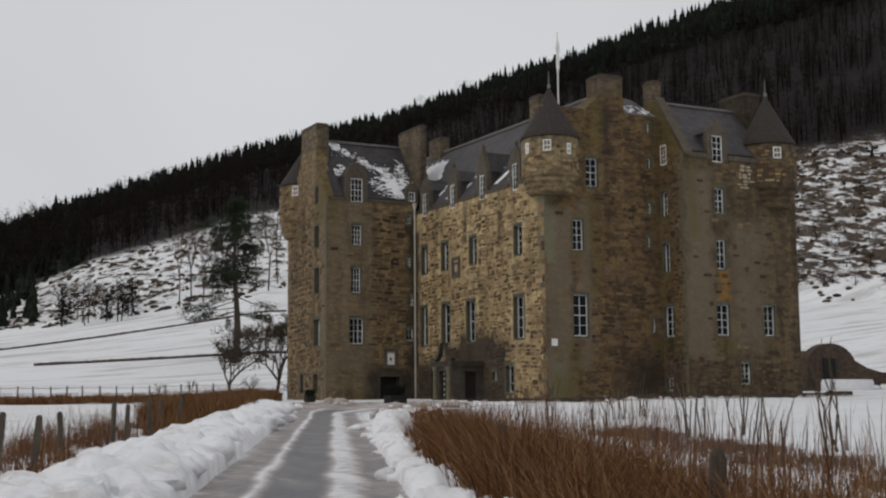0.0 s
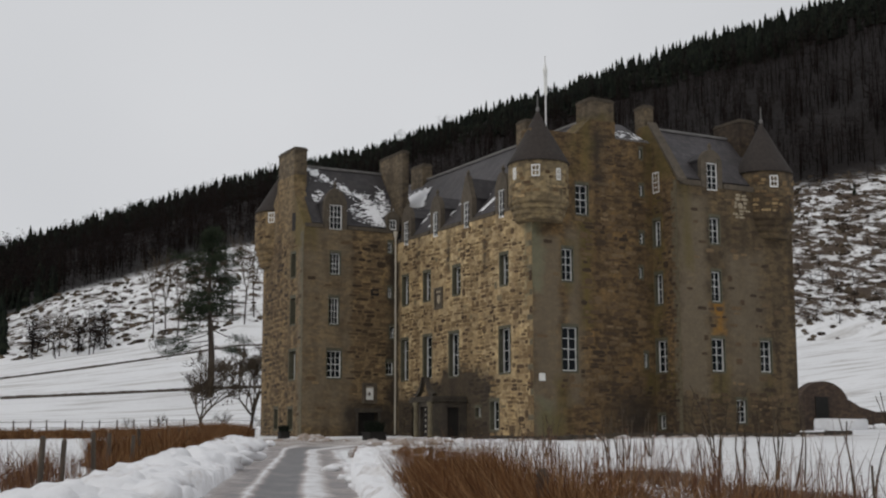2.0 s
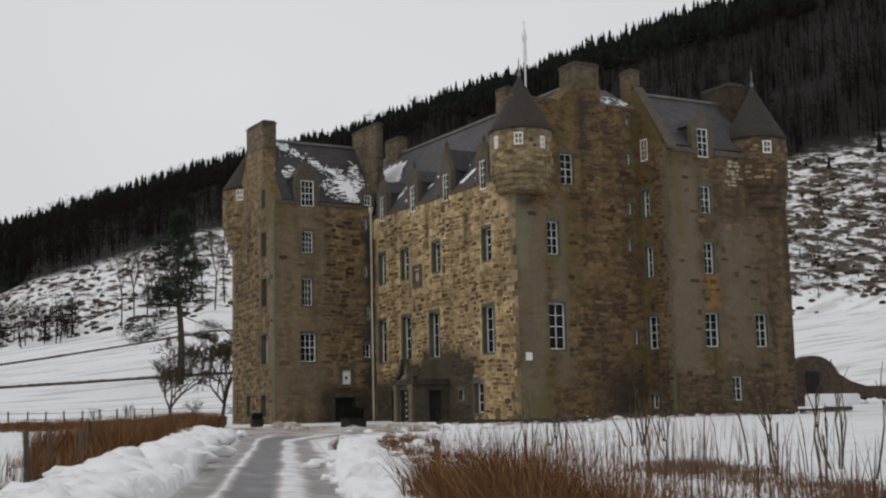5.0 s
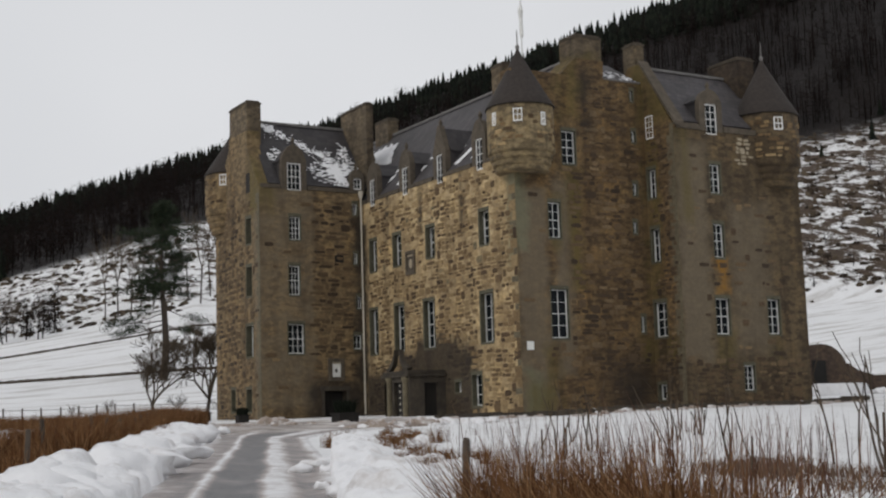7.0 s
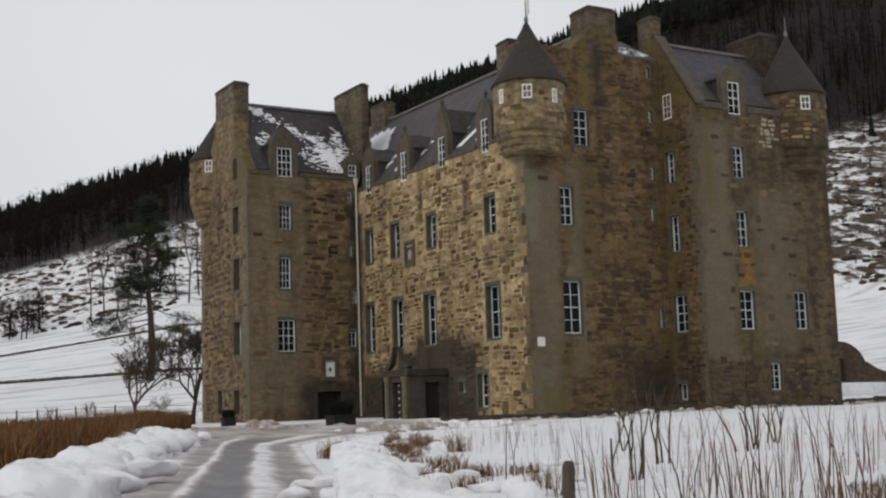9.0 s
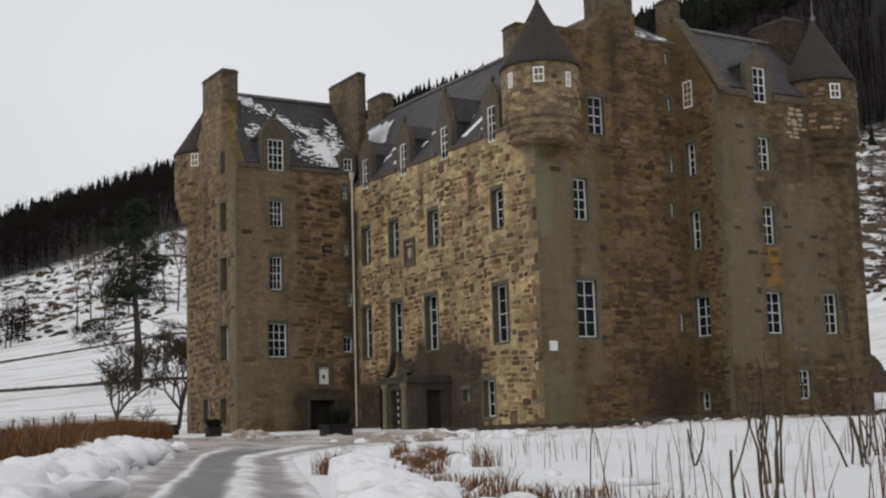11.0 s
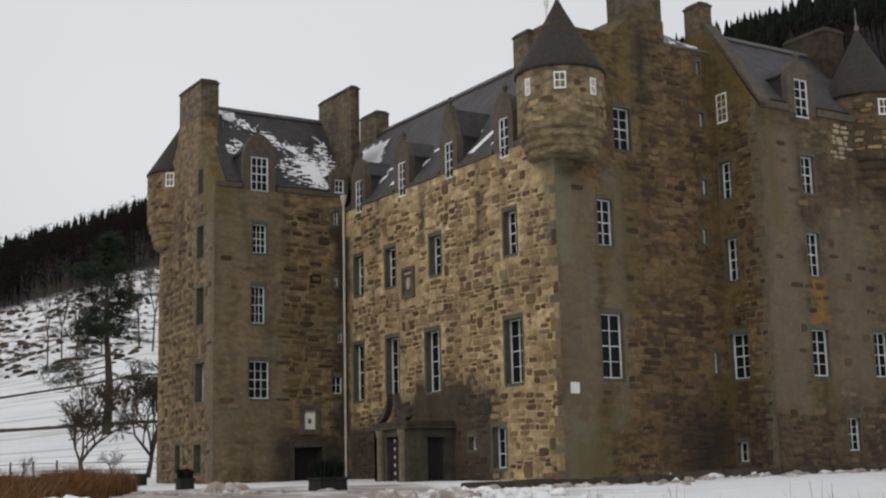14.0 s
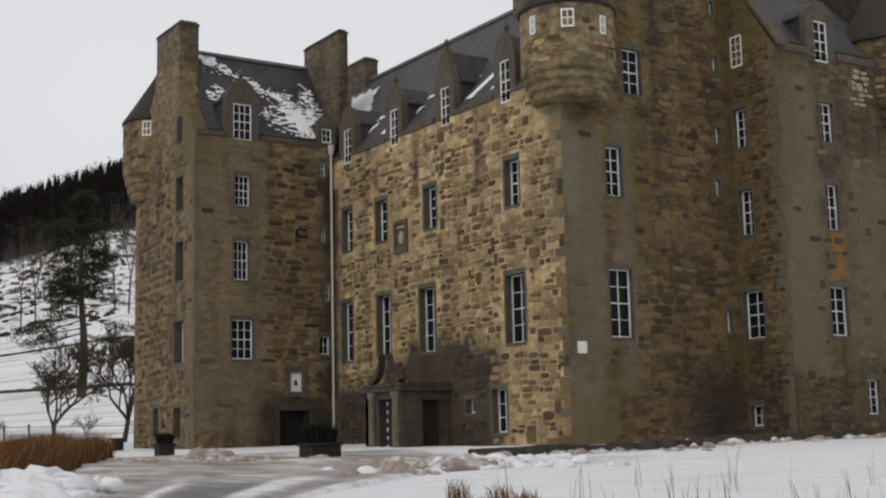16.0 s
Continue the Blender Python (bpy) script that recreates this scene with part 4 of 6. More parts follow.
# ---- castle details ----
# porch on the main front
PX, PY0, PY1, PZ = 36.85, 64.35, 66.85, 5.25
G0 = 2.8
porch = bmesh.new()
pf, ps = Face("x", PX), Face("y", PY0)
wall_panel(porch, pf, PY0 + 0.004, PY1, G0, PZ, [(64.95, 65.9, G0, 5.0)], 0.35)
porch_ob = part("porch", porch, M_PORCH, castle, "damp grey stone porch with a flat lintel slab", clean=False)
bm = bmesh.new()
wall_panel(bm, ps, PX + 0.354, 38.9, G0, PZ, [(37.7, 38.5, G0, 4.95)], 0.35)
part("porch_side", bm, M_PORCH, porch_ob, clean=False)
bm = bmesh.new()
box(bm, PX, 38.9, PY1 - 0.35, PY1 + 0.002, G0, PZ - 0.002)
part("porch_side", bm, M_PORCH, porch_ob)
bm = bmesh.new()
box(bm, PX - 0.16, 38.88, PY0 - 0.16, PY1 + 0.16, PZ, PZ + 0.14, 0.03)
box(bm, PX - 0.08, 38.88, PY0 - 0.08, PY1 + 0.08, PZ + 0.14, PZ + 0.3, 0.03)
part("porch_slab", bm, M_PORCH, porch_ob, "moulded stone slab over the porch")
bm = bmesh.new()
for side in (-1, 1):
    arc = [(0.98 - 0.75 * math.sin(k * 0.22), 0.02 + 0.95 * (1 - math.cos(k * 0.22))) for k in range(8)]
    rim = [(a + 0.2 * math.cos(k * 0.22), b + 0.13) for k, (a, b) in enumerate(arc)][::-1]
    prism(bm, [(PX + 0.05, 65.65 + side * a, PZ + 0.3 + b) for a, b in arc + rim], (0.26, 0, 0))
part("pediment", bm, M_PORCH, porch_ob, "broken scroll pediment of worn carved stone")
for y in (64.62, 66.25):
    bm = bmesh.new()
    lathe(bm, [(0.2, G0), (0.2, G0 + 0.5), (0.15, G0 + 0.6), (0.14, PZ - 0.3), (0.19, PZ - 0.15), (0.2, PZ)], PX - 0.06, y, 14)
    part("column", bm, M_DRESSED, porch_ob, smooth=True)
bm = bmesh.new()
box(bm, PX + 0.2, PX + 0.28, 64.95, 65.9, G0, 5.0)
door = part("door", bm, M_DOOR, porch_ob, "dark oak door with pale round studs")
bm = bmesh.new()
bmesh.ops.create_icosphere(bm, subdivisions=1, radius=0.075)
STUD = bpy.data.meshes.new("stud")
bm.to_mesh(STUD)
bm.free()
STUD.materials.append(M_IRON)
for i in range(6):
    for k in range(2):
        link("stud", STUD, door, basis=Matrix.Translation((PX + 0.19, 65.2 + 0.42 * k, 3.35 + i * 0.3)) @ Matrix.Diagonal((0.4, 1, 1, 1)))
# dark slab fills the open side of the porch as its shade
bm = bmesh.new()
box(bm, 37.7, 38.5, PY0 + 0.24, PY0 + 0.3, G0, 4.95)
part("side_opening_shade", bm, M_DOOR, porch_ob)
# tower door
bm = bmesh.new()
SWY.block(bm, 36.45, 37.75, BASE, 4.85, -0.6, -0.52)
part("door", bm, M_DOOR, castle, "low dark doorway in the tower")
for u in (36.28, 37.75):
    bm = bmesh.new()
    SWY.block(bm, u, u + 0.17, BASE, 4.85, -0.1, 0.02, 0.01)
    part("door_jamb", bm, M_PORCH, castle)
bm = bmesh.new()
SWY.block(bm, 36.2, 37.98, 4.854, 5.1, -0.1, 0.03, 0.01)
part("door_lintel", bm, M_PORCH, castle)


def plaque(face, u0, u1, z0, z1, inner_mat, label):
    """Carved panel in a moulded frame."""
    rim = 0.21 if inner_mat is M_WHITEPLATE else 0.14
    bm = bmesh.new()
    wall_panel(bm, Face(face.axis, face.place - 0.1), u0, u1, z0, z1, [(u0 + rim, u1 - rim, z0 + rim, z1 - rim)], 0.14)
    ob = part("plaque", bm, M_DORMER, castle, label, clean=False)
    bm = bmesh.new()
    face.block(bm, u0 + rim, u1 - rim, z0 + rim, z1 - rim, -0.02, 0.03, 0.01)
    part("panel", bm, M_WHITEPLATE if inner_mat is M_WHITEPLATE else M_DORMER, ob, "worn stone panel")
    bm = bmesh.new()
    mu, mz = (u0 + u1) / 2, (z0 + z1) / 2
    bmesh.ops.create_icosphere(bm, subdivisions=2, radius=0.5, matrix=face.basis(mu, mz - 0.05, 0.03, (u1 - u0) * (0.16 if inner_mat is M_WHITEPLATE else 0.36), (z1 - z0) * (0.2 if inner_mat is M_WHITEPLATE else 0.42), 0.1))
    part("shield", bm, M_DORMER if inner_mat is M_WHITEPLATE else M_CARVED, ob, "carved shield", True)
    bm = bmesh.new()
    face.block(bm, u0 + 0.2, u1 - 0.2, z1 - 0.3, z1 - 0.22, 0.03, 0.07)
    part("crest", bm, M_CARVED, ob)


plaque(SWY, 36.68, 37.62, 5.38, 6.6, M_WHITEPLATE, "framed pale armorial panel above the tower door")
plaque(FRONT, 67.0, 67.95, 10.6, 11.85, M_CARVED, "framed carved armorial panel on the front wall")
bm = bmesh.new()
GABLE.block(bm, 39.22, 39.58, 6.12, 6.5, -0.01, 0.06, 0.015)
part("alarm_box", bm, M_WHITEPLATE, castle, "small white box fixed near the wall corner")
for u, z in ((37.2, 11.85),):
    bm = bmesh.new()
    SWY.block(bm, u, u + 0.54, z, z + 0.46, -0.02, 0.02, 0.01)
    part("blocked_opening", bm, M_DOOR, castle)
# drainpipe in the angle, with its hopper and brackets
v, f = [], []
tube(v, f, (38.78, 72.8, 3.55), (38.78, 72.8, 15.55), 0.055, 0.055, 10)
pipe = raw("drainpipe", v, f, M_PIPE, castle, "pale painted cast-iron drainpipe", True)
bm = bmesh.new()
lathe(bm, [(0.06, 15.4), (0.13, 15.6), (0.15, 15.85), (0.13, 15.86)], 38.78, 72.8, 12)
part("hopper", bm, M_PIPE, pipe)
for z in (5.2, 7.4, 9.6, 11.8, 14.0):
    bm = bmesh.new()
    lathe(bm, [(0.075, z), (0.075, z + 0.09)], 38.78, 72.8, 10)
    part("bracket", bm, M_PIPE, pipe)
# flagpole
v, f = [], []
tube(v, f, (46.3, 67.4, 15.4), (46.3, 67.4, 26.6), 0.075, 0.035, 10)
pole = tagged(raw("flagpole", v, f, M_WHITE, None, "", True), "white flagpole above the castle roof with a furled flag", "flagpole")
bm = bmesh.new()
lathe(bm, [(0.02, 24.0), (0.12, 24.3), (0.1, 25.2), (0.14, 25.7), (0.03, 26.2)], 46.34, 67.45, 8, 0.2)
part("flag", bm, M_WHITEPLATE, pole, "limp pale flag")


# ---- snow lying on roofs ----
def roof_snow(name, a, b, c, keep, nu, nv, label, thick=0.05):
    """Thin snow on a slope from a (low corner) along a-b and up to c, kept where keep(u, v) holds."""
    a, b, c = Vector(a), Vector(b), Vector(c)
    nrm = (b - a).cross(c - a).normalized()
    nrm = nrm if nrm.z > 0 else -nrm
    on = {(i, k) for i in range(nu) for k in range(nv) if keep((i + 0.5) / nu, (k + 0.5) / nv)}
    top, verts, faces = {}, [], []

    def vert(i, k):
        if (i, k) not in top:
            inside = all((i + p, k + q) in on for p in (-1, 0) for q in (-1, 0))
            ji, jk = (0.0, 0.0) if inside else (random.uniform(-0.45, 0.45), random.uniform(-0.45, 0.45))
            p = a + (b - a) * ((i + ji) / nu) + (c - a) * ((k + jk) / nv) + nrm * (thick if inside else 0.012)
            top[(i, k)] = len(verts)
            verts.append(tuple(p))
        return top[(i, k)]
    for i, k in sorted(on):
        faces.append((vert(i, k), vert(i + 1, k), vert(i + 1, k + 1), vert(i, k + 1)))
    return tagged(raw(name, verts, faces, M_SNOW, smooth=True), label, "snow", kind="stuff")


def fbm(u, v, f, seed):
    return noise.fractal(Vector((u * f, v * f, seed)), 0.8, 2.0, 4)


def sw_keep(u, v):
    big = 0.6 * fbm(u, v * 0.8, 6.0, 4.0) + 1.25 * fbm(u * 0.6, v * 1.5, 24.0, 9.0)
    main = 0.95 - 2.5 * abs(u - 0.72) - 2.4 * abs(v - 0.24)
    left = 0.62 - 3.2 * abs(u - 0.1) - 3.2 * abs(v - 0.42)
    band = 0.52 - 4.2 * abs(v - (1.0 - 0.8 * u)) - 1.5 * max(0, u - 0.6)
    right = 0.6 - 4.5 * abs(u - 0.88) - 2.0 * abs(v - 0.48)
    hole = 3.0 if 0.1 < u < 0.36 and v < 0.5 and abs(u - 0.22) < 0.12 - 0.1 * v else 0.0
    return max(main, left, band, right) + 0.55 * big - hole > 0.36


roof_snow("roof_snow", (33.9, 73.15, 16.14), (39.3, 73.15, 16.14), (33.9, 76.05, 20.05), sw_keep, 84, 84, "broken patches of snow clinging to the slates")
roof_snow("roof_snow", (38.9, 73.0, 15.3), (38.9, 78.2, 15.3), (43.0, 73.0, 20.22), lambda u, v: 0.03 + (v - 0.48) * 0.76 < u + 0.05 * fbm(u, v, 5, 2) < 0.97 and 0.46 < v < 0.8 + 0.05 * fbm(u, v, 9, 3), 26, 34, "smooth snow sheet on the main roof")
roof_snow("roof_snow", (39.05, 58.5, 15.43), (39.05, 73.0, 15.43), (42.9, 58.5, 20.1), lambda u, v: any(abs(u - c + 0.25 * (v - 0.15)) < 0.008 + 0.016 * w and 0.06 < v < 0.3 for c, w in ((0.2, 0.3), (0.3, 0.5), (0.42, 1), (0.62, 1), (0.72, 0.5), (0.88, 1))) and fbm(u, v, 14, 6) > -0.25, 150, 40, "thin streaks of snow between the dormers")
roof_snow("roof_snow", (44.4, 57.72, 19.22), (46.4, 57.72, 19.22), (44.4, 60.1, 20.68), lambda u, v: fbm(u, v * 1.5, 6, 12) > 0.15 and v < 0.5, 24, 20, "scraps of snow behind the gable")

# ---- rubble stones ----
def stone_shapes(count, seed):
    """Angular outlines: skewed blocks with broken corners."""
    rng = random.Random(seed)
    out = []
    for _ in range(count):
        quad = [Vector((x - math.copysign(rng.uniform(0, 0.1), x), y - math.copysign(rng.uniform(0, 0.13), y))) for x, y in ((-0.5, -0.5), (0.5, -0.5), (0.5, 0.5), (-0.5, 0.5))]
        ring = []
        for k in range(4):
            p, before, after = quad[k], quad[k - 1], quad[(k + 1) % 4]
            if rng.random() < 0.15:
                ring.append(tuple(p))
            else:
                ring += [tuple(p.lerp(before, rng.uniform(0.05, 0.32))), tuple(p.lerp(after, rng.uniform(0.05, 0.32)))]
        out.append((ring, [rng.uniform(0.7, 1.25) for _ in ring]))
    return out


SHAPES = stone_shapes(36, 5)


def stone_pydata(shape):
    ring, rise = shape
    n = len(ring)
    verts = [(u, v, -0.6) for u, v in ring] + [(u * 0.98, v * 0.97, 0.6 * h) for (u, v), h in zip(ring, rise)] + [(u * 0.9, v * 0.86, h) for (u, v), h in zip(ring, rise)]
    faces = [(k, (k + 1) % n, n + (k + 1) % n, n + k) for k in range(n)] + [(n + k, n + (k + 1) % n, 2 * n + (k + 1) % n, 2 * n + k) for k in range(n)] + [tuple(range(2 * n, 3 * n))]
    return verts, faces


STONE_DATA = [stone_pydata(s) for s in SHAPES]


def lay_stones(face, u0, u1, z0, z1, holes, course, width, gap, keep, seed, big=0.14):
    """Rough courses: (u, z, wide, tall, shape); some stones rise through two courses, slips fill low gaps; bare near openings and where keep() says so."""
    rng = random.Random(seed)
    out, z, risen = [], z0, []
    while z < z1:
        h = rng.uniform(*course)
        u, rises = u0 + rng.uniform(-0.2, 0.1), []
        while u < u1:
            hit = [b for a, b in risen if a - 0.04 < u + 0.1 < b]
            if hit:
                u = hit[0] + 0.02
                continue
            w = rng.uniform(*width) * (1.35 if rng.random() < 0.15 else 0.6 if rng.random() < 0.2 else 1)
            ahead = [a for a, b in risen if u < a < u + w]
            if ahead:
                w = max(0.1, ahead[0] - u)
            up = rng.random() < big and w > 0.18
            hh = h * (rng.uniform(1.6, 1.9) if up else rng.uniform(0.72, 1.04))
            cu, cz = u + w / 2, z + (hh / 2 if up else h / 2 + rng.uniform(-0.1, 0.1) * h) + 0.06 * math.sin(u * 1.3 + seed)
            if u0 < cu - w / 2 and cu + w / 2 < u1 and cz + hh / 2 < z1 and not any(a - 0.12 < cu + w / 2 and cu - w / 2 < b + 0.12 and c - 0.12 < cz + hh / 2 and cz - hh / 2 < d + 0.18 for a, b, c, d in holes) and keep(cu, cz, rng):
                if up:
                    rises.append((u, u + w))
                out.append((cu, cz, w * (1 - gap * rng.uniform(0.5, 1.4)), hh * (1 - gap * rng.uniform(0.6, 1.3)), rng.randrange(len(SHAPES))))
            u += w
        risen = rises
        z += h * 0.98
    return out


def joined_stones(name, face, stones, depth, material, parent):
    verts, faces = [], []
    for cu, cz, w, h, k in stones:
        vs, fs = STONE_DATA[k]
        o = len(verts)
        for a, b, d in vs:
            verts.append(face.at(cu + a * w, cz + b * h, d * depth))
        faces += [tuple(o + i for i in q) for q in fs]
    return tagged(raw(name, verts, faces, material, parent), kind="stuff")


rects = lambda wins: [w[:4] for w in wins]
front_holes = rects(WIN_FRONT) + [(PY0 - 0.1, PY1 + 0.1, 2, 6.6), (66.9, 68.05, 10.5, 11.95), (72.6, 73.2, 2, 16), (57.5, 58.9, 13.6, 16)]
front_stones = lay_stones(FRONT, 57.75, 72.85, 2.9, 14.95, front_holes, (0.13, 0.3), (0.2, 0.68), 0.09, lambda u, z, r: r.random() < (0.95 if z < 12.6 else 0.7) - 0.35 * max(0.0, noise.noise(Vector((u * 0.5, z * 0.45, 7)))), 11)
front_stones.sort(key=lambda s: s[0])
STONE_MESH = []
for vs, fs in STONE_DATA:
    mesh = bpy.data.meshes.new("stone")
    mesh.from_pydata(vs, [], fs)
    mesh.materials.append(M_STONE)
    STONE_MESH.append(mesh)
joined_stones("rubble", FRONT, front_stones[300:], 0.03, M_STONES, w_front)
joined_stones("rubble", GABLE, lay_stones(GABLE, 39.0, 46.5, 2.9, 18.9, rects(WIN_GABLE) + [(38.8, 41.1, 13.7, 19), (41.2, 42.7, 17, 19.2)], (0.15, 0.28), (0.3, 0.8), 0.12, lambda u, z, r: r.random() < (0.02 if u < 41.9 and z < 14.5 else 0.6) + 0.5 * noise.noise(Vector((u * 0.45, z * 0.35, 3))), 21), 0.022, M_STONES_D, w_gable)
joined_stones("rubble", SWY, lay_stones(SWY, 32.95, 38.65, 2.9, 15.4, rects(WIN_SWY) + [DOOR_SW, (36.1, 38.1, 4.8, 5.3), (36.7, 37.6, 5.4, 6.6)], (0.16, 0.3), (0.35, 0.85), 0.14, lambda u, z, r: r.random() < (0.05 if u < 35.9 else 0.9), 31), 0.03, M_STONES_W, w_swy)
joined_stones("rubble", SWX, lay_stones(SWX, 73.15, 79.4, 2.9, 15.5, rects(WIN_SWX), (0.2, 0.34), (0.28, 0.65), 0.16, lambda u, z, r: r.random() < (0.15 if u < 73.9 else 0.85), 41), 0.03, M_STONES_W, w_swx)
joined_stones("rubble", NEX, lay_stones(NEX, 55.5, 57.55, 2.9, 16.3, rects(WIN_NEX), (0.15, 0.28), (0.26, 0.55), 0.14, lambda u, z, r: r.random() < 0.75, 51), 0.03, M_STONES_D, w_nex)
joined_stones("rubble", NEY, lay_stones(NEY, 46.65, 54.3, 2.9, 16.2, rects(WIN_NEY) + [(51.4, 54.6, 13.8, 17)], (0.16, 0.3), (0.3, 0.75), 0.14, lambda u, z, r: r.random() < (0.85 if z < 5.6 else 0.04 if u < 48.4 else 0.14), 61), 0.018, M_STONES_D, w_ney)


class Drum:
    """The skin of a round turret, unrolled: u runs round it."""
    def __init__(self, cx, cy, r):
        self.cx, self.cy, self.r = cx, cy, r

    def at(self, u, z, out=0.0):
        a = u / self.r
        return (self.cx + (self.r + out) * math.cos(a), self.cy + (self.r + out) * math.sin(a), z)


for cx, cy, r, z0, z1, a0, a1, cuts, seed in ((39.5, 57.85, 1.55, 15.3, 17.15, -3.5, -0.6, ((-128, 16.35), (-80, 16.2), (-176, 16.3)), 81), (53.2, 56.1, 1.6, 15.35, 17.6, -3.3, -0.2, ((-112, 16.75),), 82), (33.65, 79.15, 1.5, 15.45, 17.4, -4.6, -2.2, ((-130, 16.7),), 83)):
    gaps = [(radians(d) * r - 0.22, radians(d) * r + 0.22, z, z + 0.66) for d, z in cuts]
    joined_stones("rubble", Drum(cx, cy, r), lay_stones(None, a0 * r, a1 * r, z0, z1, gaps, (0.15, 0.27), (0.25, 0.6), 0.13, lambda u, z, q: q.random() < 0.55, seed), 0.024, M_STONES, castle)
# pale repaired masonry under the north turret
joined_stones("pale_rubble", NEY, lay_stones(NEY, 50.2, 51.6, 15.0, 16.4, [], (0.16, 0.24), (0.3, 0.6), 0.12, lambda u, z, r: r.random() < 0.9, 71), 0.04, M_CARVED, w_ney)
# corner stones
for face, u_at, z_top, parent in ((FRONT, 57.62, 13.7, w_front), (SWX, 73.02, 15.4, w_swx), (NEX, 55.42, 16.3, w_nex)):
    z, k = 2.9, 0
    while z < z_top:
        h = 0.3 + 0.12 * ((k * 7) % 3)
        bm = bmesh.new()
        face.block(bm, u_at, u_at + (0.5 if k % 2 else 0.28), z, z + h - 0.02, -0.04, 0.025, 0.012)
        part("quoin", bm, M_STONE if face is FRONT and k % 3 else M_DRESSED, parent)
        z, k = z + h, k + 1

# ---- forecourt ----
def edging():
    pts = [(30.6, 51.0), (34.0, 51.9), (38.5, 52.7), (44, 53.1), (50, 53.5), (56.5, 53.7)]
    n = 0
    for (x0, y0), (x1, y1) in zip(pts, pts[1:]):
        d = Vector((x1 - x0, y1 - y0, 0))
        c = max(1, round(d.length / 0.9))
        for k in range(c):
            p = Vector((x0, y0, 0)) + d * ((k + 0.5) / c)
            bm = bmesh.new()
            box(bm, -d.length / c / 2 + 0.012, d.length / c / 2 - 0.012, -0.16, 0.16, -0.15, random.uniform(0.19, 0.25), 0.03)
            bm.transform(pose(p.x, p.y, ground_at(p.x, p.y), random.uniform(-2, 2), random.uniform(-2, 2), math.degrees(math.atan2(d.y, d.x)) + random.uniform(-1.5, 1.5)))
            part("kerb_stone", bm, M_PORCH, kerb)
            n += 1


kerb = thing("kerb", (42, 54.3, 3.1), "low line of dark wet edging stones in snow", "kerb", kind="structure")
edging()


def tuft(verts, faces, x, y, z, tall, spread, blades, rng, width=0.012, lean=0.45):
    for _ in range(blades):
        a, r = rng.uniform(0, 6.283), spread * math.sqrt(rng.random())
        bx, by = x + r * math.cos(a), y + r * math.sin(a)
        h = tall * rng.uniform(0.55, 1.1)
        la, ln = rng.uniform(0, 6.283), h * rng.uniform(0.05, lean)
        w, wa = width * rng.uniform(0.7, 1.4), rng.uniform(0, 6.283)
        dx, dy = w * math.cos(wa), w * math.sin(wa)
        k = len(verts)
        mx, my = bx + 0.35 * ln * math.cos(la), by + 0.35 * ln * math.sin(la)
        tx, ty = bx + ln * math.cos(la), by + ln * math.sin(la)
        verts += [(bx - dx, by - dy, z - 0.05), (bx + dx, by + dy, z - 0.05), (mx + dx * 0.8, my + dy * 0.8, z + h * 0.6), (mx - dx * 0.8, my - dy * 0.8, z + h * 0.6), (tx, ty, z + h)]
        faces += [(k, k + 1, k + 2, k + 3), (k + 3, k + 2, k + 4)]


def planter(x, y, wide, tall, plant, label):
    z = ground_at(x, y) - 0.03
    ob = thing("planter", (x, y, z), label, "planter", "planters on the forecourt")
    bm = bmesh.new()
    box(bm, x - wide / 2, x + wide / 2, y - wide / 2, y + wide / 2, z, z + tall, 0.03)
    box(bm, x - wide / 2 - 0.04, x + wide / 2 + 0.04, y - wide / 2 - 0.04, y + wide / 2 + 0.04, z + tall - 0.06, z + tall + 0.02, 0.015)
    part("tub", bm, M_DOOR, ob, "dark stained wooden tub")
    if plant:
        v, f = [], []
        tuft(v, f, x, y, z + tall, plant, wide * 0.5, 500, random.Random(int(x * 10)), 0.02, 0.6)
        tagged(raw("shrub", v, f, M_NEEDLE, ob, "small dull green shrub"), kind="stuff")


planter(29.8, 57.0, 0.85, 0.42, 0.55, "square dark tub with a small green shrub")
planter(28.7, 65.4, 0.5, 0.4, 0.35, "dark tub with a withered brown plant")
planter(29.2, 76.6, 0.75, 0.42, 0.0, "dark empty tub in snow")
planter(30.9, 76.1, 0.4, 0.5, 0.0, "small dark empty tub in snow")


def heap(x, y, wide, tall, seed, label, material=None):
    rng = random.Random(seed)
    bm = bmesh.new()
    for _ in range(16):
        a, r = rng.uniform(0, 6.283), wide * 0.5 * math.sqrt(rng.random())
        s = tall * rng.uniform(0.35, 0.75)
        p = (x + r * math.cos(a), y + r * math.sin(a) * 0.6, ground_at(x, y) + s * 0.35 * rng.random())
        bmesh.ops.create_icosphere(bm, subdivisions=3, radius=s, matrix=Matrix.Translation(p) @ Matrix.Diagonal((rng.uniform(0.8, 1.4), rng.uniform(0.8, 1.3), rng.uniform(0.5, 0.9), 1)))
    for v in bm.verts:
        v.co += Vector((noise.noise(v.co * 3.1), noise.noise(v.co * 3.1 + Vector((9, 0, 0))), noise.noise(v.co * 3.1 + Vector((0, 9, 0))))) * 0.12
        v.co += Vector((noise.noise(v.co * 8.3), noise.noise(v.co * 8.3 + Vector((5, 0, 0))), noise.noise(v.co * 8.3 + Vector((0, 5, 0))))) * 0.055
    tagged(part("snow_heap", bm, material or M_BANK, smooth=True), label, "snow heap", kind="stuff")


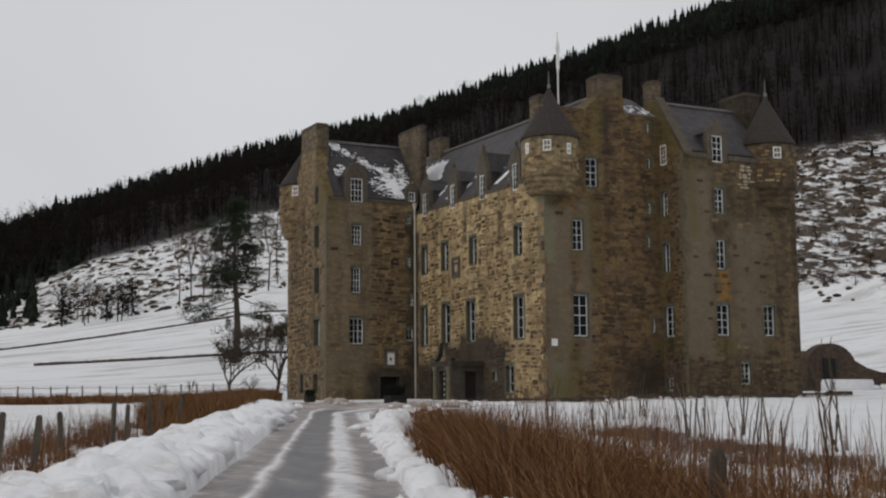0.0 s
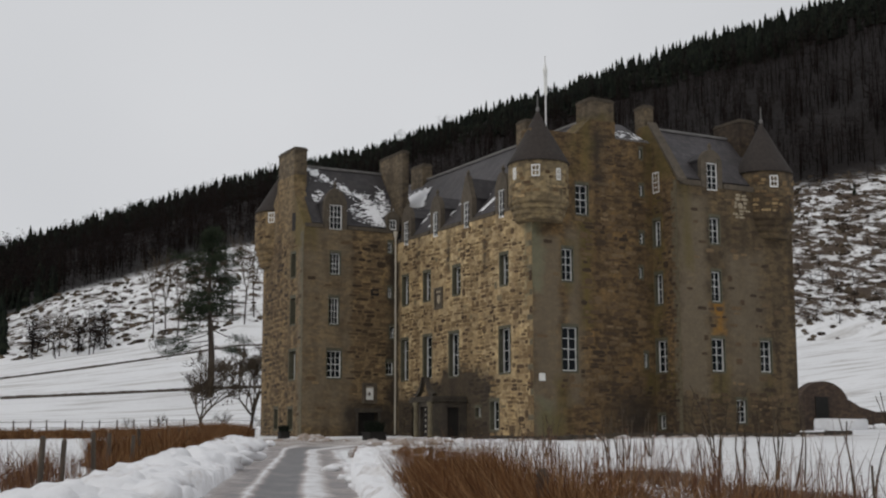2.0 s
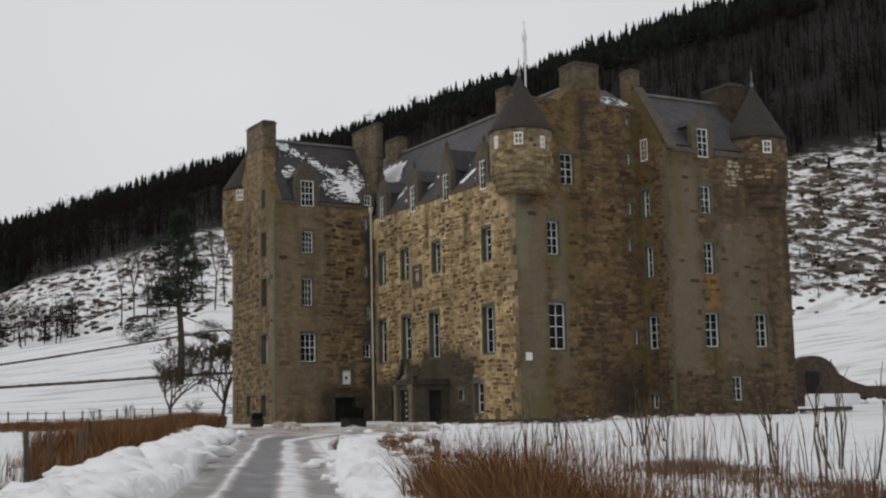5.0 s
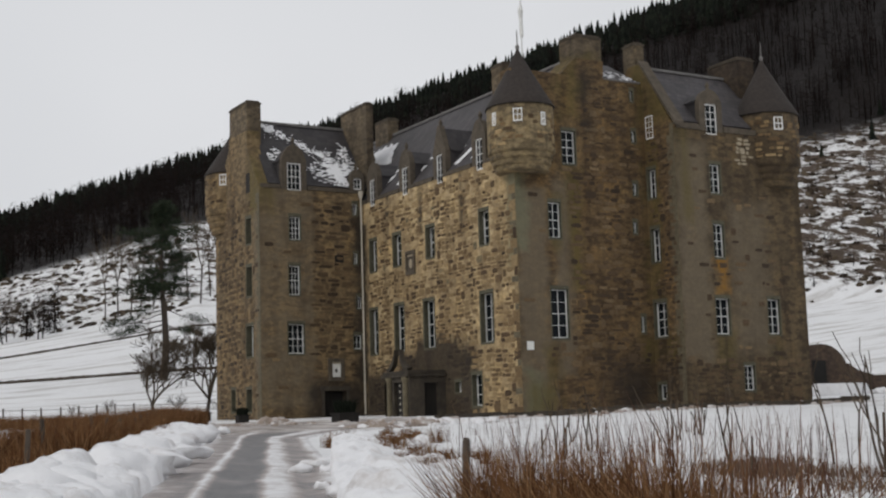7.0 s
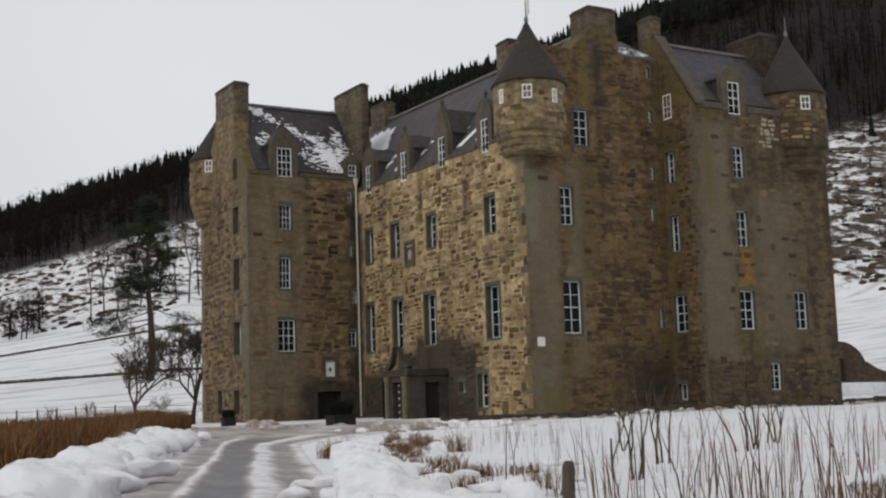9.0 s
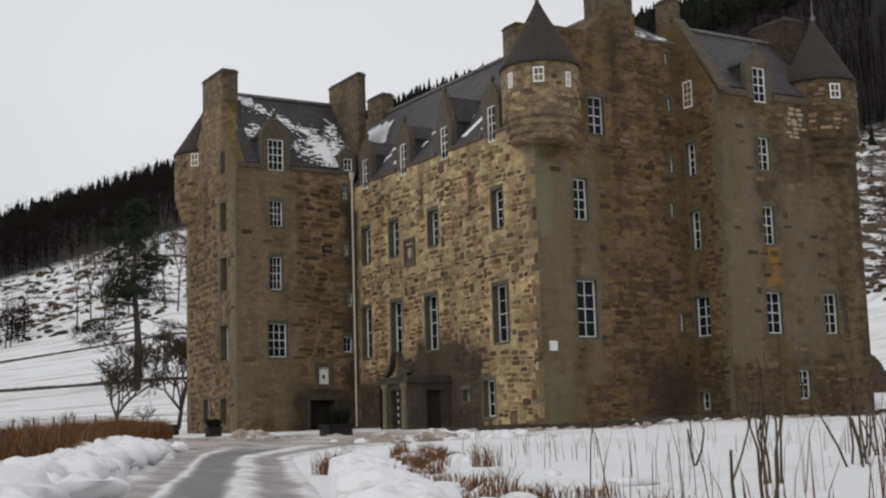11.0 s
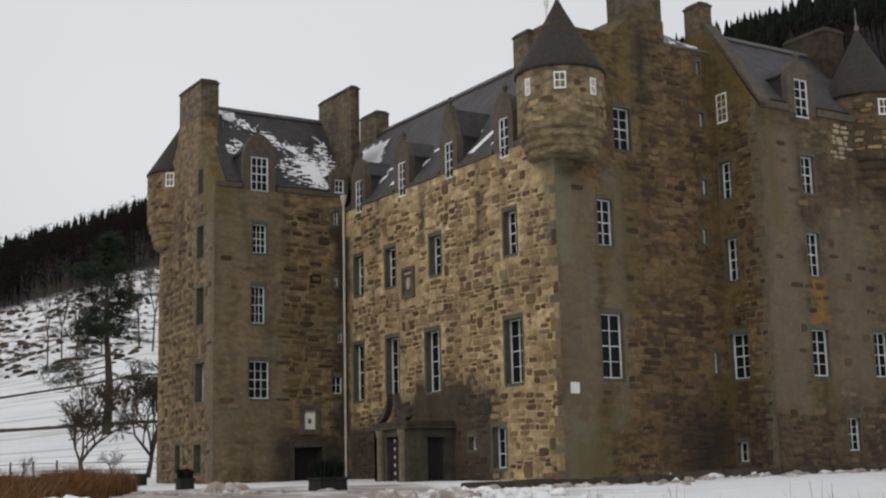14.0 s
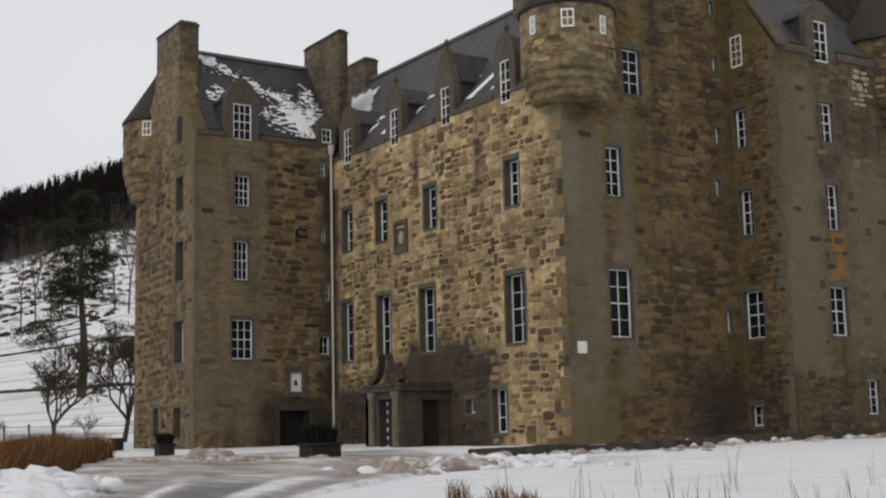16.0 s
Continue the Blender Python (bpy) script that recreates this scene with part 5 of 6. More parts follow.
heap(26.6, 47.9, 1.2, 0.3, 21, "low brown heap of dirty cleared snow", M_LUMP)
heap(28.0, 60.0, 1.1, 0.42, 2, "small brown heap of dirty cleared snow", M_LUMP)
heap(27.6, 47.0, 1.9, 0.38, 5, "broad dirty heap of cleared snow", M_LUMP)
heap(29.2, 48.9, 1.5, 0.3, 7, "low dirty heap of cleared snow")
heap(*place(46.0, -2.0), 2.2, 0.62, 9, "high heap of cleared snow by the drive")
heap(*place(49.5, -2.6), 2.2, 0.55, 13, "high heap of cleared snow by the drive")


def clods(name, n, pick, size, seed, label, material=None, lift=0.0):
    """Loose lumps of thrown snow, too many to count."""
    rng = random.Random(seed)
    bm = bmesh.new()
    bmesh.ops.create_icosphere(bm, subdivisions=2, radius=1.0)
    base = [v.co.copy() for v in bm.verts]
    quads = [tuple(v.index for v in q.verts) for q in bm.faces]
    bm.free()
    v, f = [], []
    for _ in range(n):
        x, y = pick(rng)
        r = rng.uniform(*size)
        c, o, sd = Vector((x, y, ground_at(x, y) + 0.12 * r + lift)), len(v), rng.uniform(0, 99)
        sx, sy, sz = rng.uniform(0.7, 1.6), rng.uniform(0.7, 1.4), rng.uniform(0.4, 0.8)
        for p in base:
            k = r * (1 + 0.5 * noise.noise(p * 1.7 + Vector((sd, 0, 0))) + 0.3 * noise.noise(p * 4.1 + Vector((sd, 7, 0))))
            v.append((c.x + p.x * k * sx, c.y + p.y * k * sy, c.z + p.z * k * sz))
        f += [tuple(o + i for i in q) for q in quads]
    tagged(raw(name, v, f, material or M_BANK, smooth=True), label, "snow", kind="stuff")


clods("snow_clods", 170, lambda r: (lambda x: (x, 53.2 + 0.08 * (x - 42) + r.gauss(0.2, 0.35)))(r.uniform(32, 56)), (0.05, 0.2), 3, "thrown lumps of snow along the kerb below the wall")
clods("snow_clods", 120, lambda r: (r.gauss(28.4, 1.3), r.gauss(48.0, 0.8)), (0.05, 0.2), 4, "broken lumps of cleared snow")
clods("snow_clods", 90, lambda r: place(r.gauss(47, 1.6), r.gauss(-2.4, 0.5)), (0.08, 0.3), 5, "broken lumps of cleared snow beside the drive")
clods("snow_clods", 330, lambda r: place(r.uniform(2, 49), r.gauss(-1.65, 0.3)), (0.09, 0.3), 14, "tumbled blocks of ploughed snow on the bank", None, 0.2)
clods("snow_clods", 190, lambda r: place(r.uniform(4, 31), r.gauss(1.45, 0.22)), (0.05, 0.14), 15, "tumbled lumps of ploughed snow beside the wheel track", None, 0.05)
clods("snow_clods", 150, lambda r: place(r.uniform(20, 44), 1.9 + abs(r.gauss(0, 0.9))), (0.05, 0.19), 6, "scattered snow lumps beside the drive")


clods("dirty_clods", 110, lambda r: (lambda x: (x, 52.6 + 0.08 * (x - 42) - abs(r.gauss(0, 0.6))))(r.uniform(33, 56)), (0.05, 0.17), 7, "brown lumps of dirty snow before the kerb", M_LUMP)
clods("dirty_clods", 90, lambda r: (lambda k: (25.6 + 4.6 * k + r.gauss(0, 0.4), 46.0 + 4.4 * k + r.gauss(0, 0.4)))(r.random()), (0.06, 0.22), 8, "brown lumps of dirty snow at the edge of the forecourt", M_LUMP)
clods("dirty_clods", 60, lambda r: (r.gauss(27.2, 1.2), r.gauss(58.5, 1.6)), (0.05, 0.2), 9, "brown lumps of dirty snow on the forecourt", M_LUMP)


# ---- fences ----
def post(x, y, tall, thick, label, lean=0.0, group="fence posts by the drive", name="fence_post"):
    z = ground_at(x, y) - 0.25
    bm = bmesh.new()
    r = thick / 2
    lathe(bm, [(r * 1.05, 0), (r, 0.4), (r * 0.97, tall * 0.7 + 0.25), (r * 0.95, tall + 0.22), (r * 0.6, tall + 0.25)], 0, 0, 9, 0.05)
    bm.transform(pose(x, y, z, lean * random.uniform(-1, 1), lean * random.uniform(-1, 1), random.uniform(0, 90)))
    return tagged(part(name, bm, M_POST), label, "fence post", group)


rng = random.Random(4)
for k in range(20):
    post(*place(9.5 + 2.42 * k + rng.uniform(-0.25, 0.25), -3.2 + rng.uniform(-0.12, 0.12)), rng.uniform(0.68, 0.85), 0.085, "weathered grey wooden fence post in snow", 6)
for s, u, tall in ((5.74, 1.96, 0.78), (11.26, 1.83, 0.72), (22.6, 2.18, 0.62)):
    post(*place(s, u), tall, 0.075, "weathered fence post among dead grass beside the drive", 3)
for k in range(44):
    u = -52 + k * 1.15 * 1.02
    if u < -6.5:
        post(*place(95 + 0.12 * k + rng.uniform(-0.3, 0.3), u), 1.1, 0.11, "thin dark post of the field fence", 3, "posts of the field fence")
v, f = [], []
for zz in (0.55, 0.95):
    for k in range(42):
        x0, y0 = place(95 + 0.12 * k, -52 + k * 1.17)
        x1, y1 = place(95 + 0.12 * (k + 1), -52 + (k + 1) * 1.17)
        tube(v, f, (x0, y0, ground_at(x0, y0) + zz), (x1, y1, ground_at(x1, y1) + zz), 0.022, 0.022, 4)
tagged(raw("fence_wire", v, f, M_POST), "dark rails of the field fence", "fence wire", kind="stuff")
# low field walls on the slope
for r0, a0, a1, lift in ((163, 10.5, 24.0, 0.4), (184, 8.0, 21.0, 0.3)):
    v, f = [], []
    prev = None
    for k in range(70):
        a = radians(a0 + (a1 - a0) * k / 69)
        rr = r0 + (0.0 if r0 < 170 else 14 * (k / 69))
        x, y = 1.6 + rr * math.sin(a), -0.8 + rr * math.cos(a)
        p = (x, y, ground_at(x, y) + 0.1)
        if prev:
            tube(v, f, prev, p, lift * (0.4 + 0.3 * random.random()), lift * (0.4 + 0.3 * random.random()), 6)
        prev = p
    tagged(raw("field_wall", v, f, M_POST), "low dark dry-stone dyke across the snowy field", "field wall", kind="structure")

# ---- dead grass and stems ----
def grass_band(name, n, pick, tall, blades, seed, label, material=None, spread=0.22, width=0.012, lean=0.45):
    rng = random.Random(seed)
    v, f = [], []
    for _ in range(n):
        s, u = pick(rng)
        x, y = place(s, u)
        tuft(v, f, x, y, ground_at(x, y), tall * rng.uniform(0.45, 1.2), spread, blades, rng, width, lean)
    return tagged(raw(name, v, f, material or M_GRASS), label, "dead grass", kind="stuff")


grass_band("dead_grass", 190, lambda r: (r.uniform(3.5, 18.3), 1.62 + 0.75 * r.random() ** 1.3), 0.7, 210, 1, "dense russet dead grass beside the drive", spread=0.2, width=0.004, lean=0.8)
grass_band("dead_grass", 14, lambda r: (r.uniform(26, 42), r.uniform(2.1, 4.0)), 0.3, 90, 2, "scattered dead grass tussocks in snow", width=0.005, lean=0.8)
grass_band("dead_grass", 15, lambda r: (lambda c: (c[0] + r.uniform(-0.4, 0.4), c[1] + r.uniform(-0.2, 0.2)))(r.choice(((39.0, 3.05), (39.0, 3.05), (38.0, 1.83), (29.9, 1.8), (30.3, 2.5), (31.5, 3.07)))), 0.32, 90, 12, "tawny grass tussock standing out of the snow", width=0.005, lean=0.9)
grass_band("dead_grass", 9, lambda r: (43.6 + r.gauss(0, 0.9), 3.6 + r.gauss(0, 0.3)), 0.26, 70, 14, "russet grass tuft standing out of the snow", spread=0.14, width=0.005, lean=0.8)
grass_band("bare_stems", 110, lambda r: (r.uniform(32, 47), r.uniform(4.0, 11.5)), 0.55, 2, 26, "thin bare stems in the snow", M_STEM, 0.2, 0.0045, 0.3)
grass_band("dead_grass", 430, lambda r: (r.uniform(33, 72), -2.55 - 1.9 * r.random()), 0.8, 110, 3, "russet dead grass along the fence", spread=0.26, width=0.006, lean=0.7)
grass_band("dead_grass", 46, lambda r: (r.uniform(14, 34), -2.9 - 1.9 * r.random()), 0.5, 70, 13, "russet dead grass along the fence", spread=0.22, width=0.005, lean=0.7)
grass_band("dead_grass", 460, lambda r: (r.uniform(80, 90), r.uniform(-36, -6)), 0.55, 50, 4, "russet grass strip before the field fence", spread=0.5, width=0.016, lean=0.7)
grass_band("dead_grass", 110, lambda r: (r.uniform(8, 30), -3.0 - 1.5 * r.random()), 0.7, 14, 5, "thin dead stems by the fence", M_STEM, width=0.004)
grass_band("bare_stems", 130, lambda r: (r.uniform(13, 31), 3.2 + 5.0 * r.random() ** 1.2), 0.85, 4, 6, "thin reddish bare stems", M_STEM, 0.28, 0.005, 0.3)
grass_band("bare_stems", 130, lambda r: (r.uniform(8, 24), 2.3 + 2.6 * r.random() ** 1.2), 0.82, 6, 16, "thicket of thin reddish bare stems", M_STEM, 0.22, 0.005, 0.3)
grass_band("dead_grass", 110, lambda r: (r.uniform(11, 27), 5.5 + 1.3 * r.random()), 0.17, 60, 7, "low dead grass line across the snow", M_STUBBLE, spread=0.4, width=0.005, lean=0.9)
grass_band("dead_grass", 60, lambda r: (r.uniform(5, 15), 2.3 + 2.2 * r.random()), 0.24, 60, 17, "low grey-brown stubble between the stems", M_STUBBLE, spread=0.3, width=0.005, lean=0.9)


def bare_plant(verts, faces, p, d, length, r, depth, rng, sides=4, fork=(2, 3), spread=0.5, up=0.25, thin=0.0):
    """Recursive bare branching."""
    q = p + d * length
    mid = p.lerp(q, 0.5) + Vector((rng.uniform(-1, 1), rng.uniform(-1, 1), 0)) * length * 0.06
    tube(verts, faces, p, mid, r, r * 0.85, sides)
    tube(verts, faces, mid, q, r * 0.85, r * 0.68, sides)
    if depth == 0:
        return
    for _ in range(rng.randint(*fork)):
        nd = (d + Vector((rng.gauss(0, spread), rng.gauss(0, spread), rng.gauss(0, spread * 0.6) + up * 0.4))).normalized()
        bare_plant(verts, faces, q if rng.random() < 0.7 else mid, nd, length * rng.uniform(0.6, 0.85), max(r * 0.68, thin), depth - 1, rng, max(3, sides - 1), fork, spread, up, thin)


rng = random.Random(31)
for s, u, tall in ((17.5, 6.4, 1.8), (18.5, 7.6, 2.0), (20.5, 8.4, 1.7), (24, 7.2, 1.9), (25.5, 8.8, 2.2), (27, 7.9, 2.3), (28.2, 9.5, 2.2), (36, 6.5, 1.6), (38.5, 8.8, 1.9), (39.5, 9.4, 1.8), (41, 10.4, 1.7), (26.5, 5.9, 1.6), (29.5, 8.6, 2.0), (33, 5.2, 1.5), (40.4, 7.2, 1.6)):
    x, y = place(s * 0.9, u * 0.88)
    z, tall = ground_at(x, y), tall * 0.8
    plant = thing("sapling", (x, y, z), "leafless thin sapling standing in the snow", "sapling", "saplings in the snow field")
    for _ in range(rng.randint(2, 4)):
        v, f = [], []
        bare_plant(v, f, Vector((x + rng.uniform(-0.15, 0.15), y + rng.uniform(-0.15, 0.15), z - 0.05)), Vector((rng.gauss(0, 0.12), rng.gauss(0, 0.12), 1)).normalized(), tall * 0.42, 0.016, 2, rng, 4, (1, 2), 0.22, 0.5)
        raw("stem", v, f, M_TWIG, plant)


# ---- trees ----
def bare_tree(x, y, tall, seed, label, spread=0.42, group="", depth=5, slim=0.016, stem=0.3):
    rng = random.Random(seed)
    z = ground_at(x, y)
    ob = thing("bare_tree", (x, y, z), label, "tree", group)
    v, f = [], []
    top = Vector((x + rng.uniform(-0.3, 0.3), y, z + tall * stem))
    tube(v, f, (x, y, z - 0.3), top, tall * slim, tall * slim * 0.8, 8)
    raw("trunk", v, f, M_BARK, ob)
    v, f = [], []
    for _ in range(4):
        bare_plant(v, f, top, Vector((rng.gauss(0, spread), rng.gauss(0, spread), 1)).normalized(), tall * 0.22, tall * slim * 0.6, depth - 1, rng, 4, (2, 3), spread, 0.4, 0.019 if depth > 7 else 0.0)
    raw("crown", v, f, M_TWIG, ob)


bare_tree(34.4, 95.5, 6.6, 1, "small leaning leafless tree by the field fence", 0.55, depth=8, slim=0.022, stem=0.14)
bare_tree(38.9, 98.0, 7.6, 2, "leafless round tree beside the castle tower", 0.5, depth=8, slim=0.022, stem=0.16)
bare_tree(84, 66, 5.0, 3, "thin leafless tree near the ruined outbuilding", 0.4)
bare_tree(88, 70, 4.6, 4, "thin leafless tree near the ruined outbuilding", 0.4)
for k, (x, y, h) in enumerate(((31.5, 97, 2.2), (36.4, 96, 2.6), (40.5, 99, 2.4), (29.5, 98, 1.8))):
    bare_tree(x, y, h, 90 + k, "low leafless shrub by the field fence", 0.6, "shrubs by the field fence", 5, 0.02, 0.1)
rng = random.Random(9)
for k, (az, r, tall) in enumerate(((16.4, 216, 12), (16.9, 219, 13), (17.4, 217, 12), (17.8, 222, 11), (18.3, 220, 12), (19.7, 222, 13), (20.2, 219, 14), (20.6, 224, 13), (21.2, 222, 14), (12.4, 212, 9), (12.9, 215, 8), (13.4, 214, 9))):
    x, y = 1.6 + r * math.sin(radians(az)), -0.8 + r * math.cos(radians(az))
    bare_tree(x, y, tall, 50 + k, "slim leafless tree on the snowy hillside", 0.26 if az > 14 else 0.5, "slim trees on the hillside", 5, 0.010, 0.4 if az > 14 else 0.2)


def pine(x, y, tall, seed):
    rng = random.Random(seed)
    z = ground_at(x, y)
    ob = thing("pine_tree", (x, y, z), "tall Scots pine with open dark green crown", "tree")
    v, f = [], []
    pts = [Vector((x + 0.25 * math.sin(k * 0.9), y, z - 0.3 + tall * k / 8)) for k in range(9)]
    for k in range(8):
        tube(v, f, pts[k], pts[k + 1], tall * 0.025 * (1 - k / 9), tall * 0.025 * (1 - (k + 1) / 9), 9)
    raw("trunk", v, f, M_BARK, ob, "dark bare trunk", True)
    lv, lf = [], []
    for k in range(80):
        h = 0.45 + 0.55 * rng.random() ** 1.35 if k > 7 else rng.uniform(0.3, 0.42)
        p = Vector((x, y, z + tall * h))
        a = rng.uniform(0, 6.283)
        wide = tall * (0.25 * min(1.0, (1.05 - h) / 0.3) * (0.75 + 0.25 * math.sin(h * 19))) * rng.uniform(0.55, 1.1)
        if h < 0.43:
            wide = tall * rng.uniform(0.12, 0.3)
            a = rng.gauss(2.8, 0.4) if k < 5 else rng.gauss(-0.3, 0.4)
        d = Vector((math.cos(a), math.sin(a), rng.uniform(-0.12, 0.45) if h > 0.43 else rng.uniform(-0.28, 0.05)))
        q = p + d * wide
        m = p.lerp(q, 0.5) + Vector((0, 0, -0.05 * wide))
        v, f = [], []
        tube(v, f, p, m, 0.10 * (1.2 - h), 0.07 * (1.2 - h), 4)
        tube(v, f, m, q, 0.07 * (1.2 - h), 0.02, 4)
        raw("limb", v, f, M_BARK, ob)
        for _ in range(6 if h > 0.45 else 7):
            t = rng.uniform(0.5 if h < 0.8 else 0.25, 1.08) if h > 0.45 else rng.uniform(0.7, 1.1)
            c = p.lerp(q, t) + Vector((rng.gauss(0, 0.3), rng.gauss(0, 0.3), rng.uniform(-0.1, 0.5)))
            s = rng.uniform(0.45, 0.95)
            for _ in range(34):
                e = Vector((rng.gauss(0, 1), rng.gauss(0, 1), rng.gauss(0, 0.5)))
                e = c + e * s * 0.55
                g = Vector((rng.gauss(0, 1), rng.gauss(0, 1), rng.gauss(0.3, 0.8))).normalized() * rng.uniform(0.14, 0.3)
                w = g.orthogonal().normalized() * 0.05
                o = len(lv)
                lv += [tuple(e - g), tuple(e + w), tuple(e + g), tuple(e - w)]
                lf.append((o, o + 1, o + 2, o + 3))
    tagged(raw("crown", lv, lf, M_PINE, ob, "dark green needle clumps"), kind="stuff")


pine(1.6 + 158 * math.sin(radians(18.85)), -0.8 + 158 * math.cos(radians(18.85)), 19.5, 6)


# ---- hill woods ----
def spruce(v, f, x, y, z, tall, rng):
    r = tall * rng.uniform(0.19, 0.3)
    tiers = 4
    for k in range(tiers):
        a0 = rng.uniform(0, 6.283)
        zb, zt = z + tall * (0.08 + 0.22 * k), z + tall * (0.48 + 0.175 * k if k < tiers - 1 else 1.0)
        rr = r * (1 - 0.24 * k)
        o = len(v)
        v.append((x, y, zt))
        n = 7
        for i in range(n):
            q = rr * rng.uniform(0.65, 1.15)
            v.append((x + q * math.cos(a0 + 6.283 * i / n), y + q * math.sin(a0 + 6.283 * i / n), zb - rng.uniform(0, 0.06) * tall))
        f += [(o, o + 1 + i, o + 1 + (i + 1) % n) for i in range(n)]


def hill_wood(name, n, az0, az1, r0, r1, tall, seed, label):
    rng = random.Random(seed)
    v, f = [], []
    for _ in range(n):
        az, r = radians(rng.uniform(az0, az1)), rng.uniform(r0, r1)
        x, y = 1.6 + r * math.sin(az), -0.8 + r * math.cos(az)
        spruce(v, f, x, y, ground_at(x, y) - 0.4, rng.uniform(*tall), rng)
    return tagged(raw(name, v, f, M_NEEDLE), label, "forest", kind="stuff")


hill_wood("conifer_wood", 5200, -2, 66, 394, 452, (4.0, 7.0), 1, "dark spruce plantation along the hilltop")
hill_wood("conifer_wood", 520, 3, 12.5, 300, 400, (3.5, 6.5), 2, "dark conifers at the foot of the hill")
for az, rr, tall in ((11.1, 405, 9), (11.5, 408, 8), (13.6, 410, 9), (14.2, 405, 9), (14.6, 410, 8)):
    v, f = [], []
    x, y = 1.6 + rr * math.sin(radians(az)), -0.8 + rr * math.cos(radians(az))
    spruce(v, f, x, y, ground_at(x, y), tall, random.Random(int(az * 10)))
    tagged(raw("spruce", v, f, M_NEEDLE), "single tall dark spruce on the ridge", "tree", "tall spruces on the ridge")
hill_wood("conifer_wood", 150, 5, 10.4, 222, 305, (3, 6.5), 8, "dark conifers beside the snowy slope")
hill_wood("conifer_wood", 16, 46, 58, 280, 330, (3, 6), 3, "scattered dark conifers above the rough slope")


def brown_wood(name, n, az0, az1, r0, r1, tall, seed, label):
    """Leafless wood seen from afar: stems with fine twig sprays."""
    rng = random.Random(seed)
    v, f = [], []
    for _ in range(n):
        az, r = radians(rng.uniform(az0, az1)), rng.uniform(r0, r1)
        x, y = 1.6 + r * math.sin(az), -0.8 + r * math.cos(az)
        z, h = ground_at(x, y) - 0.3, rng.uniform(*tall)
        tube(v, f, (x, y, z), (x + rng.gauss(0, 0.3), y, z + h * 0.8), 0.13, 0.04, 3)
        for _ in range(42):
            t = rng.uniform(0.15, 0.95)
            a, e = rng.uniform(0, 6.283), rng.uniform(-0.3, 1.0)
            lng = h * rng.uniform(0.12, 0.3) * (1.15 - 0.6 * t)
            p = Vector((x + rng.gauss(0, 0.5), y + rng.gauss(0, 0.5), z + h * t))
            d = Vector((math.cos(a) * math.cos(e), math.sin(a) * math.cos(e), math.sin(e))) * lng
            w = d.orthogonal().normalized() * rng.uniform(0.04, 0.13)
            o = len(v)
            v += [tuple(p - w), tuple(p + w), tuple(p + d)]
            f.append((o, o + 1, o + 2))
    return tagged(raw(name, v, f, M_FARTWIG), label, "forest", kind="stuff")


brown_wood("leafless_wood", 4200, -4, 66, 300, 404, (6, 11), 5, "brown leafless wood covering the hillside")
brown_wood("scrub", 40, 11.4, 14.6, 208, 232, (2, 7.5), 6, "dark leafless scrub on the rough slope")
brown_wood("scrub", 200, 43, 60, 216, 300, (1.2, 3.2), 7, "dark leafless scrub on the rough slope")


def heather(n, az0, az1, r0, r1, seed, label):
    """Low dark clumps that stand out of the snow on the rough slope."""
    rng = random.Random(seed)
    v, f = [], []
    while n:
        n -= 1
        az, r = radians(rng.uniform(az0, az1)), rng.uniform(r0, r1)
        x, y = 1.6 + r * math.sin(az), -0.8 + r * math.cos(az)
        if wave(x, y, 0.11, 5) + 0.6 * wave(x, y, 0.4, 8) < rng.uniform(-0.9, 0.6):
            continue
        z, w, h = ground_at(x, y), rng.uniform(0.3, 1.0), rng.uniform(0.2, 0.6)
        o = len(v)
        v.append((x, y, z + h))
        for i in range(6):
            q = w * rng.uniform(0.5, 1.0)
            v.append((x + q * math.cos(i * 1.047), y + q * math.sin(i * 1.047), z + h * rng.uniform(0.2, 0.7)))
        for i in range(6):
            q = w * rng.uniform(0.6, 1.1)
            v.append((x + q * math.cos(i * 1.047), y + q * math.sin(i * 1.047), z - 0.3))
        for i in range(6):
            j = (i + 1) % 6
            f += [(o, o + 1 + i, o + 1 + j), (o + 1 + i, o + 7 + i, o + 7 + j, o + 1 + j)]
    tagged(raw("heather", v, f, M_TWIG), label, "heather", kind="stuff")


